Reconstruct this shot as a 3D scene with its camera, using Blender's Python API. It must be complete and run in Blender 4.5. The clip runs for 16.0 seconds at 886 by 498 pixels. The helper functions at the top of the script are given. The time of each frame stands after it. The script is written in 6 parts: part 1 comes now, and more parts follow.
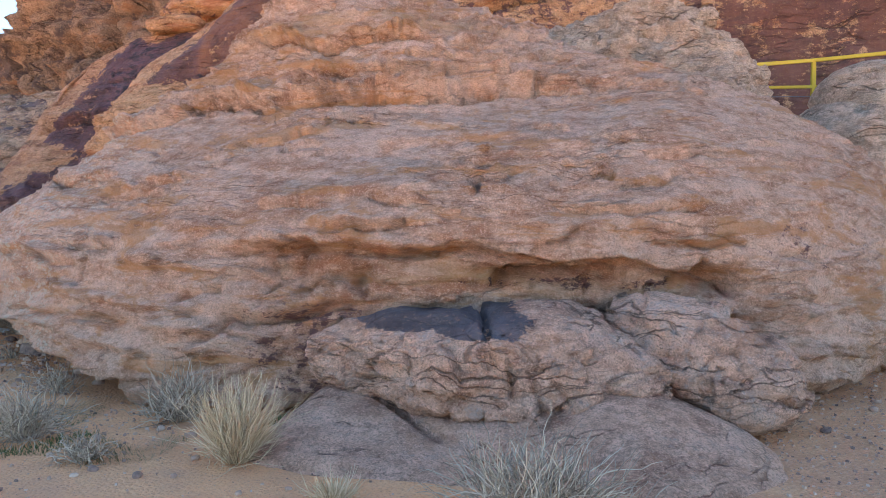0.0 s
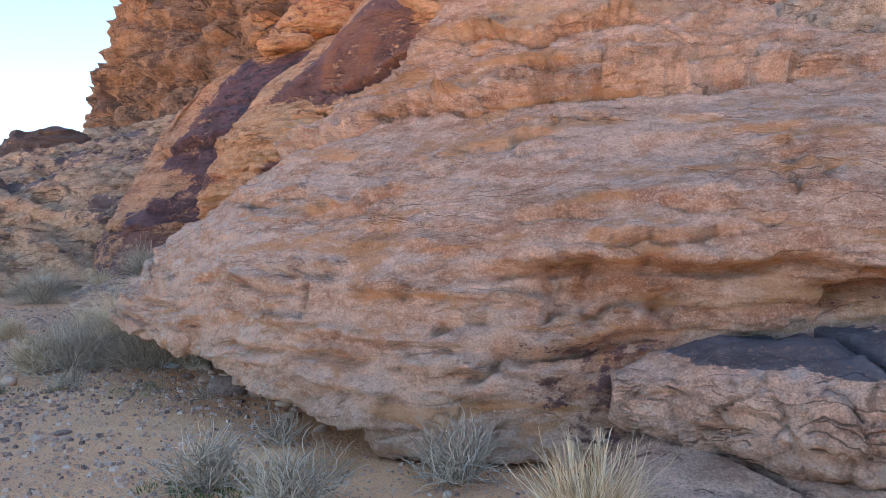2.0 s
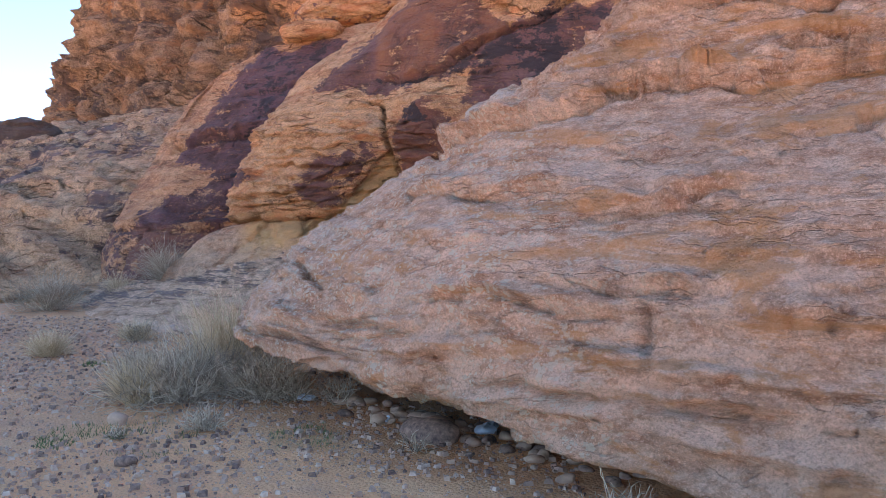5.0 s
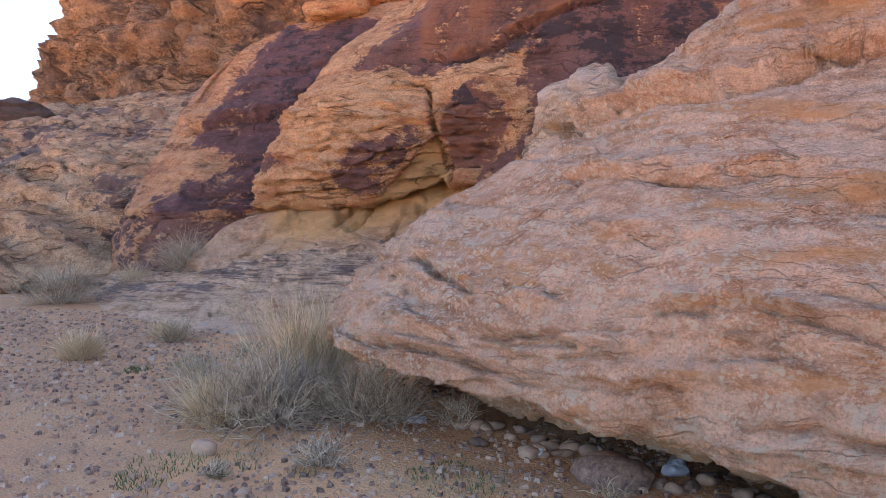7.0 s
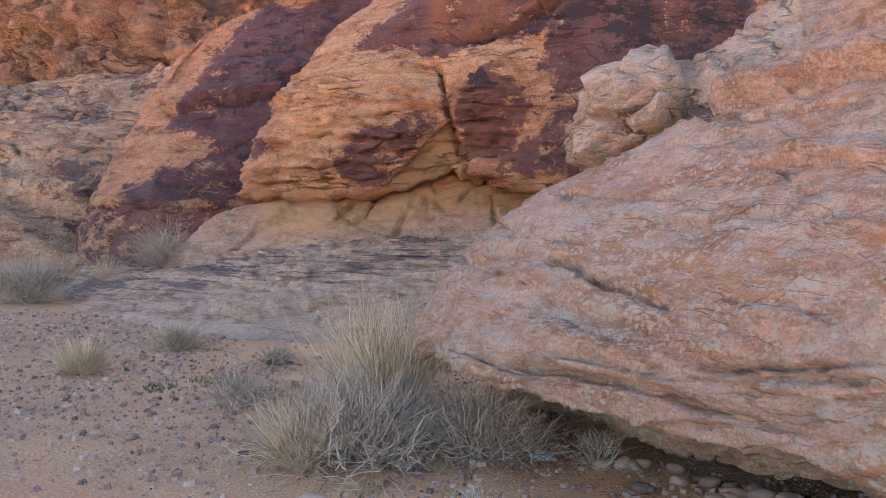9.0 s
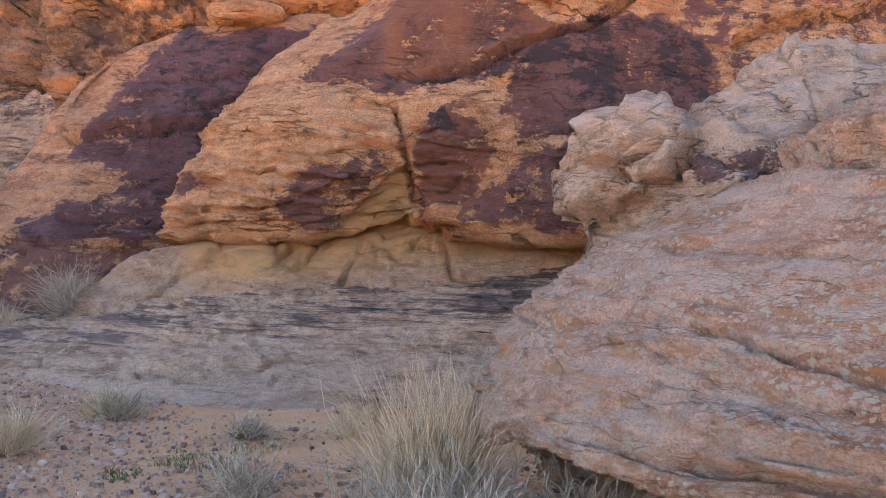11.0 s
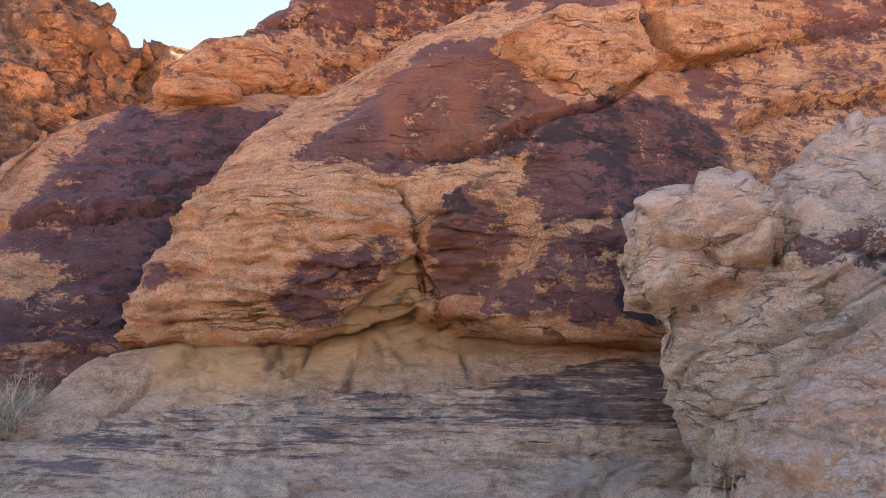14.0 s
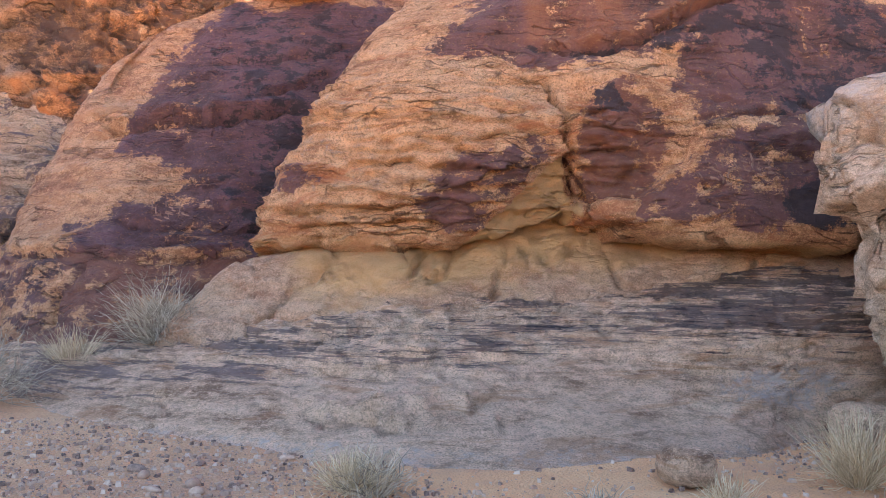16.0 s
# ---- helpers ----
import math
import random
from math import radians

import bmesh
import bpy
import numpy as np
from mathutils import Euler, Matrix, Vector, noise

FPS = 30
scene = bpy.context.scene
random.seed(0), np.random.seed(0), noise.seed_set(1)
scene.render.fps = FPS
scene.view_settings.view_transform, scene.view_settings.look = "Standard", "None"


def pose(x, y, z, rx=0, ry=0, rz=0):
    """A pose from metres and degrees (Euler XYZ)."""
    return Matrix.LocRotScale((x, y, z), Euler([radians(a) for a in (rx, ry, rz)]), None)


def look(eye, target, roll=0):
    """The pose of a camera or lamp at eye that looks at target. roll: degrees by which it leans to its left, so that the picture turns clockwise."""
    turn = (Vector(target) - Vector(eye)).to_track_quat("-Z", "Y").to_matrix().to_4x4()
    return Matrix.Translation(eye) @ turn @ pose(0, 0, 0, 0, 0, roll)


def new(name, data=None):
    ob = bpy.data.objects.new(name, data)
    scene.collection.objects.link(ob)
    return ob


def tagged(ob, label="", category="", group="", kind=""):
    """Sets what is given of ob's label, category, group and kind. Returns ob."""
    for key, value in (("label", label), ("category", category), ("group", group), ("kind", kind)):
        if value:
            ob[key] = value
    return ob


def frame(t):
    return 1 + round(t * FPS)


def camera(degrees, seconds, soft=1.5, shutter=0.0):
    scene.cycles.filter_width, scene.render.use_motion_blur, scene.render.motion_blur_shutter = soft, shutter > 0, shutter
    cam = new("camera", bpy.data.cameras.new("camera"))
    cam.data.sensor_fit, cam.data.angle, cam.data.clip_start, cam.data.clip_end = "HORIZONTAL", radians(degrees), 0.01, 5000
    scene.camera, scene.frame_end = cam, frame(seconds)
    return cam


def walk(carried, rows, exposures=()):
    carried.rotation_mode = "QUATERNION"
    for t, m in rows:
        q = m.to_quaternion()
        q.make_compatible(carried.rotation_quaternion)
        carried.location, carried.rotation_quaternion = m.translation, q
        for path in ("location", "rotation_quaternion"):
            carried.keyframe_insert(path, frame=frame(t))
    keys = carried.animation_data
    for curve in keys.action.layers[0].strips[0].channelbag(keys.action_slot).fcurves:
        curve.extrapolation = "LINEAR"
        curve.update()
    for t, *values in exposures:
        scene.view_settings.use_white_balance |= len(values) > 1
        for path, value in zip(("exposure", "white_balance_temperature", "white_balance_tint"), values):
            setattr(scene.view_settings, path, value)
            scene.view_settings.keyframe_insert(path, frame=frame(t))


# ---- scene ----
from mathutils.bvhtree import BVHTree

cam = camera(56.7, 16.0, soft=0.6)
METRES, EYE, TILT, LEAN, TURN = 14.563, 1.5, 0.0, 0.0, 0.0
ROWS = [
    (0.0, 0.0, 0.0, 0.0, 0.0, -2.48, -0.08),
    (0.5, -0.0246, 0.0193, -0.0005, 0.97, -1.96, 0.08),
    (1.0, -0.0504, 0.0383, -0.0007, 3.08, -1.2, 0.87),
    (1.5, -0.0809, 0.0581, -0.0021, 4.18, -1.32, 1.52),
    (2.0, -0.1094, 0.0763, -0.0007, 4.95, -1.27, 1.88),
    (2.5, -0.1393, 0.0969, -0.0005, 5.1, -0.45, 1.43),
    (3.0, -0.1701, 0.1141, 0.0003, 4.21, -0.46, 1.36),
    (3.5, -0.2006, 0.1359, -0.0007, 3.55, -0.59, 1.31),
    (4.0, -0.232, 0.1519, 0.0003, 3.06, -0.74, 1.5),
    (6.5, -0.3626, 0.2535, 0.0015, -0.58, -1.04, -0.65),
    (7.0, -0.3827, 0.2761, 0.0009, 0.03, -1.32, -0.21),
    (7.5, -0.4071, 0.299, -0.0005, -0.62, -1.7, -0.09),
    (8.0, -0.4308, 0.3159, 0.0007, -0.2, -1.57, -0.01),
    (8.5, -0.4526, 0.3391, 0.001, -1.53, -1.65, -0.21),
    (9.0, -0.4741, 0.3598, 0.0022, -4.34, -1.79, -0.8),
    (11.5, -0.5737, 0.4769, 0.0016, -14.95, 3.07, -2.42),
    (12.0, -0.592, 0.5014, 0.0013, -17.1, 4.36, -2.23),
    (12.5, -0.6115, 0.5229, 0.0024, -20.22, 6.34, -1.3),
    (13.0, -0.6272, 0.5442, 0.0023, -22.38, 8.44, -1.08),
    (13.5, -0.6421, 0.5689, 0.0024, -22.79, 9.62, -0.97),
    (14.0, -0.6633, 0.5897, 0.002, -21.38, 8.77, -0.79),
    (14.5, -0.6798, 0.611, -0.0001, -18.4, 7.41, -0.67),
    (15.0, -0.7022, 0.6286, -0.0016, -15.54, 6.04, -0.87),
    (15.5, -0.7216, 0.6433, -0.0008, -14.41, 4.08, -1.04),
    (16.0, -0.7351, 0.6616, -0.0013, -17.82, 2.41, -1.08),
]

EXPOSURES = [(0.0, 2.95, 7200, 5), (4.0, 2.9, 6900, 8), (6.4, 2.95, 7500, 13), (7.0, 3.0, 8100, 18), (10.0, 3.1, 8000, 16), (13.5, 2.95, 7700, 14), (14.5, 3.2, 7800, 13), (16.0, 3.4, 7800, 13)]
walk(cam, [(t, pose(0, 0, EYE, TILT, LEAN, TURN) @ pose(METRES * x, METRES * y, METRES * z, 90 + pitch, roll, yaw)) for t, x, y, z, yaw, pitch, roll in ROWS], EXPOSURES)

# ---- daylight: blue sky, the sun stands behind the cliff, so the whole place lies in its shade ----
SUN = Vector((0.70, 0.35, 0.75)).normalized()
world = bpy.data.worlds.new("world")
scene.world = world
world.use_nodes = True
wn = world.node_tree.nodes
sky = wn.new("ShaderNodeTexSky")
sky.sky_type, sky.sun_disc = "NISHITA", False
sky.sun_elevation, sky.sun_rotation = math.asin(SUN.z), math.atan2(SUN.x, SUN.y)
sky.air_density, sky.dust_density, sky.ozone_density = 0.7, 0.0, 3.0
sky.altitude = 2500
wn["Background"].inputs["Strength"].default_value = 0.10
world.node_tree.links.new(sky.outputs[0], wn["Background"].inputs["Color"])
sun = new("sun", bpy.data.lights.new("sun", "SUN"))
sun.data.energy, sun.data.angle, sun.data.color = 5.0, radians(0.5), (1.0, 0.93, 0.82)
sun.matrix_world = look(SUN * 80, (0, 0, 0))


# ---- noise and sheets ----
def lattice(ix, iy, iz, seed):
    h = (ix * 374761393 + iy * 668265263 + iz * 2147483647 + seed * 1274126177) & 0xFFFFFFFF
    h = ((h ^ (h >> 13)) * 1274126177) & 0xFFFFFFFF
    h = ((h ^ (h >> 16)) * 2246822519) & 0xFFFFFFFF
    return ((h ^ (h >> 15)) & 0xFFFF) / 32767.5 - 1.0


def vnoise(p, seed=0):
    """Smooth value noise in -1..1 at the points p, one cell a unit."""
    i = np.floor(p).astype(np.int64)
    f = p - i
    f = f * f * f * (f * (f * 6 - 15) + 10)
    out = np.zeros(len(p))
    for dx in (0, 1):
        wx = f[:, 0] if dx else 1 - f[:, 0]
        for dy in (0, 1):
            wy = f[:, 1] if dy else 1 - f[:, 1]
            for dz in (0, 1):
                wz = f[:, 2] if dz else 1 - f[:, 2]
                out += wx * wy * wz * lattice(i[:, 0] + dx, i[:, 1] + dy, i[:, 2] + dz, seed)
    return out


def fbm(p, size, octaves=4, seed=0, rough=0.5, squash=(1, 1, 1)):
    q = p * np.array(squash) / size
    out, amp, total = np.zeros(len(p)), 1.0, 0.0
    for k in range(octaves):
        out += amp * vnoise(q + 17.3 * k, seed + k)
        total += amp
        amp *= rough
        q = q * 2.03
    return out / total


def smooth(a, b, v):
    s = np.clip((v - a) / (b - a), 0, 1)
    return s * s * (3 - 2 * s)


def beds(p, thick, dip=(0.0, 0.0), warp=0.4, seed=0, sharp=6):
    """Bedded rock: each bed stands out or in by chance, with a groove at the joint. -1..1 about, and the joint's mask."""
    h = p[:, 2] + dip[0] * p[:, 0] + dip[1] * p[:, 1] + warp * thick * fbm(p, thick * 7, 3, seed + 50)
    h = h / thick + 0.8 * vnoise(np.stack([h / thick / 2.7, h * 0, h * 0], 1), seed + 60)
    k = np.floor(h)
    f = h - k
    side = fbm(p, thick * 9, 2, seed + 70)
    lay = np.stack([k * 13.7 + 0.5, side * 1.5, k * 0.0], 1)
    step = vnoise(lay, seed + 80)
    lay[:, 0] += 13.7
    after = vnoise(lay, seed + 80)
    joint = np.abs(2 * f - 1) ** (sharp * 2)
    blend = smooth(0.82, 1.0, f)
    return step * (1 - blend) + after * blend, joint


def flakes(p, size, seed=0, warp=0.5):
    """Broken, flaking rock: each cell stands out or in by chance. The offset, -1..1, and the seam between cells, 0..1."""
    q = p / np.array(size)
    q = q + warp * np.stack([vnoise(q * 0.9 + k * 31.7, seed + 5 + k) for k in range(3)], 1) * np.array((1, 1, 0.6))
    i = np.floor(q).astype(np.int64)
    f1, f2, val = np.full(len(p), 9.0), np.full(len(p), 9.0), np.zeros(len(p))
    for dx in (-1, 0, 1):
        for dy in (-1, 0, 1):
            for dz in (-1, 0, 1):
                cx, cy, cz = i[:, 0] + dx, i[:, 1] + dy, i[:, 2] + dz
                d = (cx + 0.5 + 0.42 * lattice(cx, cy, cz, seed) - q[:, 0]) ** 2
                d += (cy + 0.5 + 0.42 * lattice(cx, cy, cz, seed + 1) - q[:, 1]) ** 2
                d += (cz + 0.5 + 0.42 * lattice(cx, cy, cz, seed + 2) - q[:, 2]) ** 2
                near = d < f1
                f2 = np.where(near, f1, np.minimum(f2, d))
                val = np.where(near, lattice(cx, cy, cz, seed + 3), val)
                f1 = np.where(near, d, f1)
    seam = 1 - smooth(0.0, 0.09, np.sqrt(f2) - np.sqrt(f1))
    return val, seam


def pits(p, size, seed=0, share=0.35):
    """Small hollows scattered over a surface, 0..1."""
    return smooth(1 - share, 1.0, fbm(p, size, 2, seed)) 


def spline(c, n):
    """A smooth curve through the control rows c, n steps a span."""
    c = np.asarray(c, float)
    c = np.concatenate([[2 * c[0] - c[1]], c, [2 * c[-1] - c[-2]]])
    out = []
    for i in range(1, len(c) - 2):
        s = (np.arange(n) / n).reshape((-1,) + (1,) * (c.ndim - 1))
        a, b, d, e = c[i - 1], c[i], c[i + 1], c[i + 2]
        out.append(0.5 * (2 * b + (d - a) * s + (2 * a - 5 * b + 4 * d - e) * s ** 2 + (3 * b - a - 3 * d + e) * s ** 3))
    out.append(c[-2][None])
    return np.concatenate(out)


def even(g, step):
    """Resample a grid along its first axis to even steps."""
    d = np.linalg.norm(np.diff(g, axis=0), axis=2).mean(1)
    s = np.concatenate([[0], np.cumsum(d)])
    n = max(4, int(s[-1] / step))
    want = np.linspace(0, s[-1], n)
    k = np.clip(np.searchsorted(s, want) - 1, 0, len(s) - 2)
    w = ((want - s[k]) / (s[k + 1] - s[k]))[:, None, None]
    return g[k] * (1 - w) + g[k + 1] * w


def loft(sections, step):
    """A sheet through cross-sections, each a list of points from its foot to its back."""
    g = spline(np.array(sections, float), 12)
    g = spline(g.transpose(1, 0, 2), 12).transpose(1, 0, 2)
    g = even(g, step)
    return even(g.transpose(1, 0, 2), step).transpose(1, 0, 2)


def normals(g):
    du, dv = np.gradient(g, axis=0), np.gradient(g, axis=1)
    n = np.cross(du, dv)
    return n / np.maximum(np.linalg.norm(n, axis=2, keepdims=True), 1e-9)


def mesh_of(name, verts, quads, mat, marks=None, tris=None):
    me = bpy.data.meshes.new(name)
    verts = np.asarray(verts, np.float32)
    faces = [np.asarray(q, np.int32) for q in (quads, tris) if q is not None and len(q)]
    me.vertices.add(len(verts))
    me.vertices.foreach_set("co", verts.ravel())
    sizes = np.concatenate([np.full(len(q), q.shape[1]) for q in faces])
    me.loops.add(int(sizes.sum()))
    me.loops.foreach_set("vertex_index", np.concatenate([q.ravel() for q in faces]))
    me.polygons.add(len(sizes))
    me.polygons.foreach_set("loop_start", np.concatenate([[0], np.cumsum(sizes)[:-1]]).astype(np.int32))
    me.polygons.foreach_set("use_smooth", np.ones(len(sizes), bool))
    for key, value in (marks or {}).items():
        me.attributes.new(key, "FLOAT", "POINT").data.foreach_set("value", np.asarray(value, np.float32))
    me.materials.append(mat)
    me.update(calc_edges=True)
    return me


def grid_quads(nu, nv):
    i = np.arange(nu * nv).reshape(nu, nv)
    return np.stack([i[:-1, :-1], i[1:, :-1], i[1:, 1:], i[:-1, 1:]], -1).reshape(-1, 4)


MARKS = ("varnish", "ochre", "pale", "rust", "black")


def sheet_thing(name, g, shape, mat, stains=None, outward=(0, -1, 0.4), close=True):
    """One rock from a lofted sheet: shape(p, n) gives its relief along the normal, stains(p) its marks."""
    nu, nv = g.shape[:2]
    n = normals(g)
    if (n.reshape(-1, 3) @ np.array(outward)).mean() < 0:
        g = g[::-1].copy()
        n = normals(g)
    p, nn = g.reshape(-1, 3), n.reshape(-1, 3)
    p = p + nn * shape(p, nn)[:, None]
    quads = grid_quads(nu, nv)
    marks = stains(p, nn) if stains else {}
    for key in MARKS:
        marks.setdefault(key, np.zeros(len(p)))
    base = np.array([p[:, 0].mean(), p[:, 1].mean(), p[:, 2].min()])
    tris = None
    if close:
        ring = np.arange(nu * nv).reshape(nu, nv)
        extra = []
        m = len(p)
        caps = []
        for edge, flip in ((ring[0], 1), (ring[-1], 0)):
            caps.append(p[edge].mean(0))
            a, b = (edge[:-1], edge[1:]) if flip else (edge[1:], edge[:-1])
            extra.append(np.stack([a, b, np.full(len(a), m + len(caps) - 1)], 1))
        p = np.concatenate([p, caps])
        marks = {k: np.concatenate([v, [0, 0]]) for k, v in marks.items()}
        tris = np.concatenate(extra)
    ob = new(name, mesh_of(name, p - base, quads, mat, marks, tris))
    ob.location = base
    return ob


def crack(p, points, width, depth, axis=(0, 2), ledge=0.0, reach=6.0):
    """A carved slot along a polyline seen square on, ragged and tapering; ledge pushes out the rock right above it."""
    pts = spline(np.array(points, float), 6)
    everyone = p[:, list(axis)]
    far = width * (reach * 3 if ledge else 4) + 0.05
    inside = np.all((everyone > pts.min(0) - far) & (everyone < pts.max(0) + far), axis=1)
    whole = np.zeros(len(p))
    if not inside.any():
        return whole
    q, sub = everyone[inside], p[inside]
    q = q + np.stack([fbm(sub, 0.22, 3, 97), fbm(sub, 0.22, 3, 98)], 1) * width * 1.6
    best, side, along = np.full(len(q), 1e9), np.zeros(len(q)), np.zeros(len(q))
    for k, (a, b) in enumerate(zip(pts[:-1], pts[1:])):
        ab = b - a
        s = np.clip(((q - a) @ ab) / (ab @ ab), 0, 1)
        d = q - a - s[:, None] * ab
        r = np.hypot(d[:, 0], d[:, 1])
        near = r < best
        best = np.where(near, r, best)
        side = np.where(near, d[:, 1], side)
        along = np.where(near, (k + s) / (len(pts) - 1), along)
    taper = np.clip(np.minimum(along, 1 - along) * 8, 0.15, 1)
    vary = np.clip(0.8 + 0.9 * fbm(sub, max(width * 6, 0.2), 2, 99), 0.1, 2) * taper
    out = -depth * vary * np.exp(-(best / width) ** 4)
    if ledge:
        out += ledge * vary * np.exp(-np.clip(side, 0, None) / (width * reach)) * (side > 0.3 * width) * np.exp(-(best / (width * reach * 1.6)) ** 2)
    whole[inside] = out
    return whole


def region(p, outline, soft=0.12, seed=0, wild=0.25, size=0.7):
    """How far a point lies inside an outline in the plane of x and z, 0..1, with an uneven edge."""
    q = p[:, [0, 2]]
    pts = np.array(outline, float)
    best, odd = np.full(len(q), 1e9), np.zeros(len(q), bool)
    for a, b in zip(pts, np.roll(pts, -1, 0)):
        ab = b - a
        s = np.clip(((q - a) @ ab) / (ab @ ab), 0, 1)
        d = q - a - s[:, None] * ab
        best = np.minimum(best, np.hypot(d[:, 0], d[:, 1]))
        cross = (a[1] > q[:, 1]) != (b[1] > q[:, 1])
        odd ^= cross & (q[:, 0] < a[0] + ab[0] * (q[:, 1] - a[1]) / (ab[1] if ab[1] else 1e-9))
    return smooth(-soft, soft, np.where(odd, best, -best) + wild * fbm(p, size, 4, seed))


def shingles(p, thick, dip=(0.0, 0.0), warp=0.5, seed=0, share=0.1, length=6.0):
    """Broken beds like shingles: each stands out most at its lower edge, over a sharp step, 0..1."""
    h = p[:, 2] + dip[0] * p[:, 0] + dip[1] * p[:, 1] + warp * thick * fbm(p, thick * 6, 4, seed + 50, 0.6)
    h = h / thick + 0.6 * vnoise(np.stack([h / thick / 2.3, h * 0, h * 0], 1), seed + 60)
    k = np.floor(h)
    f = h - k
    cell = np.stack([k * 13.7 + 0.5, p[:, 0] / (thick * length) + 5.1 * k, p[:, 1] / (thick * length)], 1)
    gate = smooth(share - 0.12, share + 0.12, vnoise(cell, seed + 80) + 0.35 * fbm(p, thick * 1.5, 2, seed + 90))
    return gate * (1 - f) ** 1.6


def short_cracks(p, count, box, length, width, depth, ledge, dip, seed):
    """Many short broken ledges scattered over a face, in the plane of x and z."""
    r = np.random.default_rng(seed)
    out = np.zeros(len(p))
    for _ in range(count):
        x, z, l = r.uniform(box[0], box[1]), r.uniform(box[2], box[3]), length * r.uniform(0.4, 1.3)
        slope = dip + r.normal(0, 0.10)
        pts = [(x + l * k / 4, z + slope * l * k / 4 + r.normal(0, 0.035 * length)) for k in range(5)]
        k = r.uniform(0.5, 1.3)
        out += crack(p, pts, width, depth * k, ledge=ledge * k)
    return out


def blob(p, centre, radii, soft=0.35, seed=0, wild=0.5, size=1.0):
    d = np.linalg.norm((p - np.array(centre)) / np.array(radii), axis=1) + wild * fbm(p, size, 3, seed)
    return 1 - smooth(1 - soft, 1 + soft, d)


# ---- materials ----
def ramp(nodes, stops):
    node = nodes.new("ShaderNodeValToRGB")
    el = node.color_ramp.elements
    el[0].position, el[0].color = stops[0][0], (*stops[0][1], 1)
    el[1].position, el[1].color = stops[-1][0], (*stops[-1][1], 1)
    for pos, col in stops[1:-1]:
        e = el.new(pos)
        e.color = (*col, 1)
    return node


class Build:
    """A small helper to write node trees."""

    def __init__(self, name, roughness=0.9):
        self.mat = bpy.data.materials.new(name)
        self.mat.use_nodes = True
        self.tree = self.mat.node_tree
        self.n, self.l = self.tree.nodes, self.tree.links
        self.bsdf = self.n["Principled BSDF"]
        self.bsdf.inputs["Roughness"].default_value = roughness
        self.bsdf.inputs["Specular IOR Level"].default_value = 0.25
        self.pos = self.n.new("ShaderNodeNewGeometry").outputs["Position"]

    def noise(self, scale, detail=6, rough=0.6, stretch=(1, 1, 1), turn=(0, 0, 0), warp=0.0):
        m = self.n.new("ShaderNodeMapping")
        m.inputs["Scale"].default_value = stretch
        m.inputs["Rotation"].default_value = turn
        self.l.new(self.pos, m.inputs["Vector"])
        t = self.n.new("ShaderNodeTexNoise")
        t.inputs["Scale"].default_value, t.inputs["Detail"].default_value = scale, detail
        t.inputs["Roughness"].default_value, t.inputs["Distortion"].default_value = rough, warp
        self.l.new(m.outputs[0], t.inputs["Vector"])
        return t.outputs["Fac"]

    def cells(self, scale, feature="F1", stretch=(1, 1, 1)):
        m = self.n.new("ShaderNodeMapping")
        m.inputs["Scale"].default_value = stretch
        self.l.new(self.pos, m.inputs["Vector"])
        t = self.n.new("ShaderNodeTexVoronoi")
        t.feature = feature
        t.inputs["Scale"].default_value = scale
        self.l.new(m.outputs[0], t.inputs["Vector"])
        return t.outputs["Distance"]

    def chips(self, scale, stretch=(1, 1, 1), turn=(0, 0, 0)):
        """Broken chips: a random height for each, and their edges, along a warped grid."""
        t = self.n.new("ShaderNodeTexNoise")
        t.inputs["Scale"].default_value, t.inputs["Detail"].default_value = scale * 0.7, 4
        self.l.new(self.pos, t.inputs["Vector"])
        w = self.n.new("ShaderNodeVectorMath")
        w.operation = "MULTIPLY_ADD"
        self.l.new(t.outputs["Color"], w.inputs[0])
        w.inputs[1].default_value = (0.9 / scale,) * 3
        self.l.new(self.pos, w.inputs[2])
        m = self.n.new("ShaderNodeMapping")
        m.inputs["Scale"].default_value, m.inputs["Rotation"].default_value = stretch, turn
        self.l.new(w.outputs[0], m.inputs["Vector"])
        v = self.n.new("ShaderNodeTexVoronoi")
        v.inputs["Scale"].default_value = scale
        self.l.new(m.outputs[0], v.inputs["Vector"])
        sep = self.n.new("ShaderNodeSeparateColor")
        self.l.new(v.outputs["Color"], sep.inputs[0])
        return sep.outputs[0], v.outputs["Distance"]

    def cracks(self, scale, stretch=(1, 1, 1), turn=(0, 0, 0)):
        """The distance to the joints between broken plates."""
        t = self.n.new("ShaderNodeTexNoise")
        t.inputs["Scale"].default_value, t.inputs["Detail"].default_value = scale * 1.6, 6
        self.l.new(self.pos, t.inputs["Vector"])
        w = self.n.new("ShaderNodeVectorMath")
        w.operation = "MULTIPLY_ADD"
        self.l.new(t.outputs["Color"], w.inputs[0])
        w.inputs[1].default_value = (0.5 / scale,) * 3
        self.l.new(self.pos, w.inputs[2])
        m = self.n.new("ShaderNodeMapping")
        m.inputs["Scale"].default_value, m.inputs["Rotation"].default_value = stretch, turn
        self.l.new(w.outputs[0], m.inputs["Vector"])
        v = self.n.new("ShaderNodeTexVoronoi")
        v.feature = "DISTANCE_TO_EDGE"
        v.inputs["Scale"].default_value = scale
        self.l.new(m.outputs[0], v.inputs["Vector"])
        return v.outputs["Distance"]

    def mark(self, name):
        a = self.n.new("ShaderNodeAttribute")
        a.attribute_name = name
        return a.outputs["Fac"]

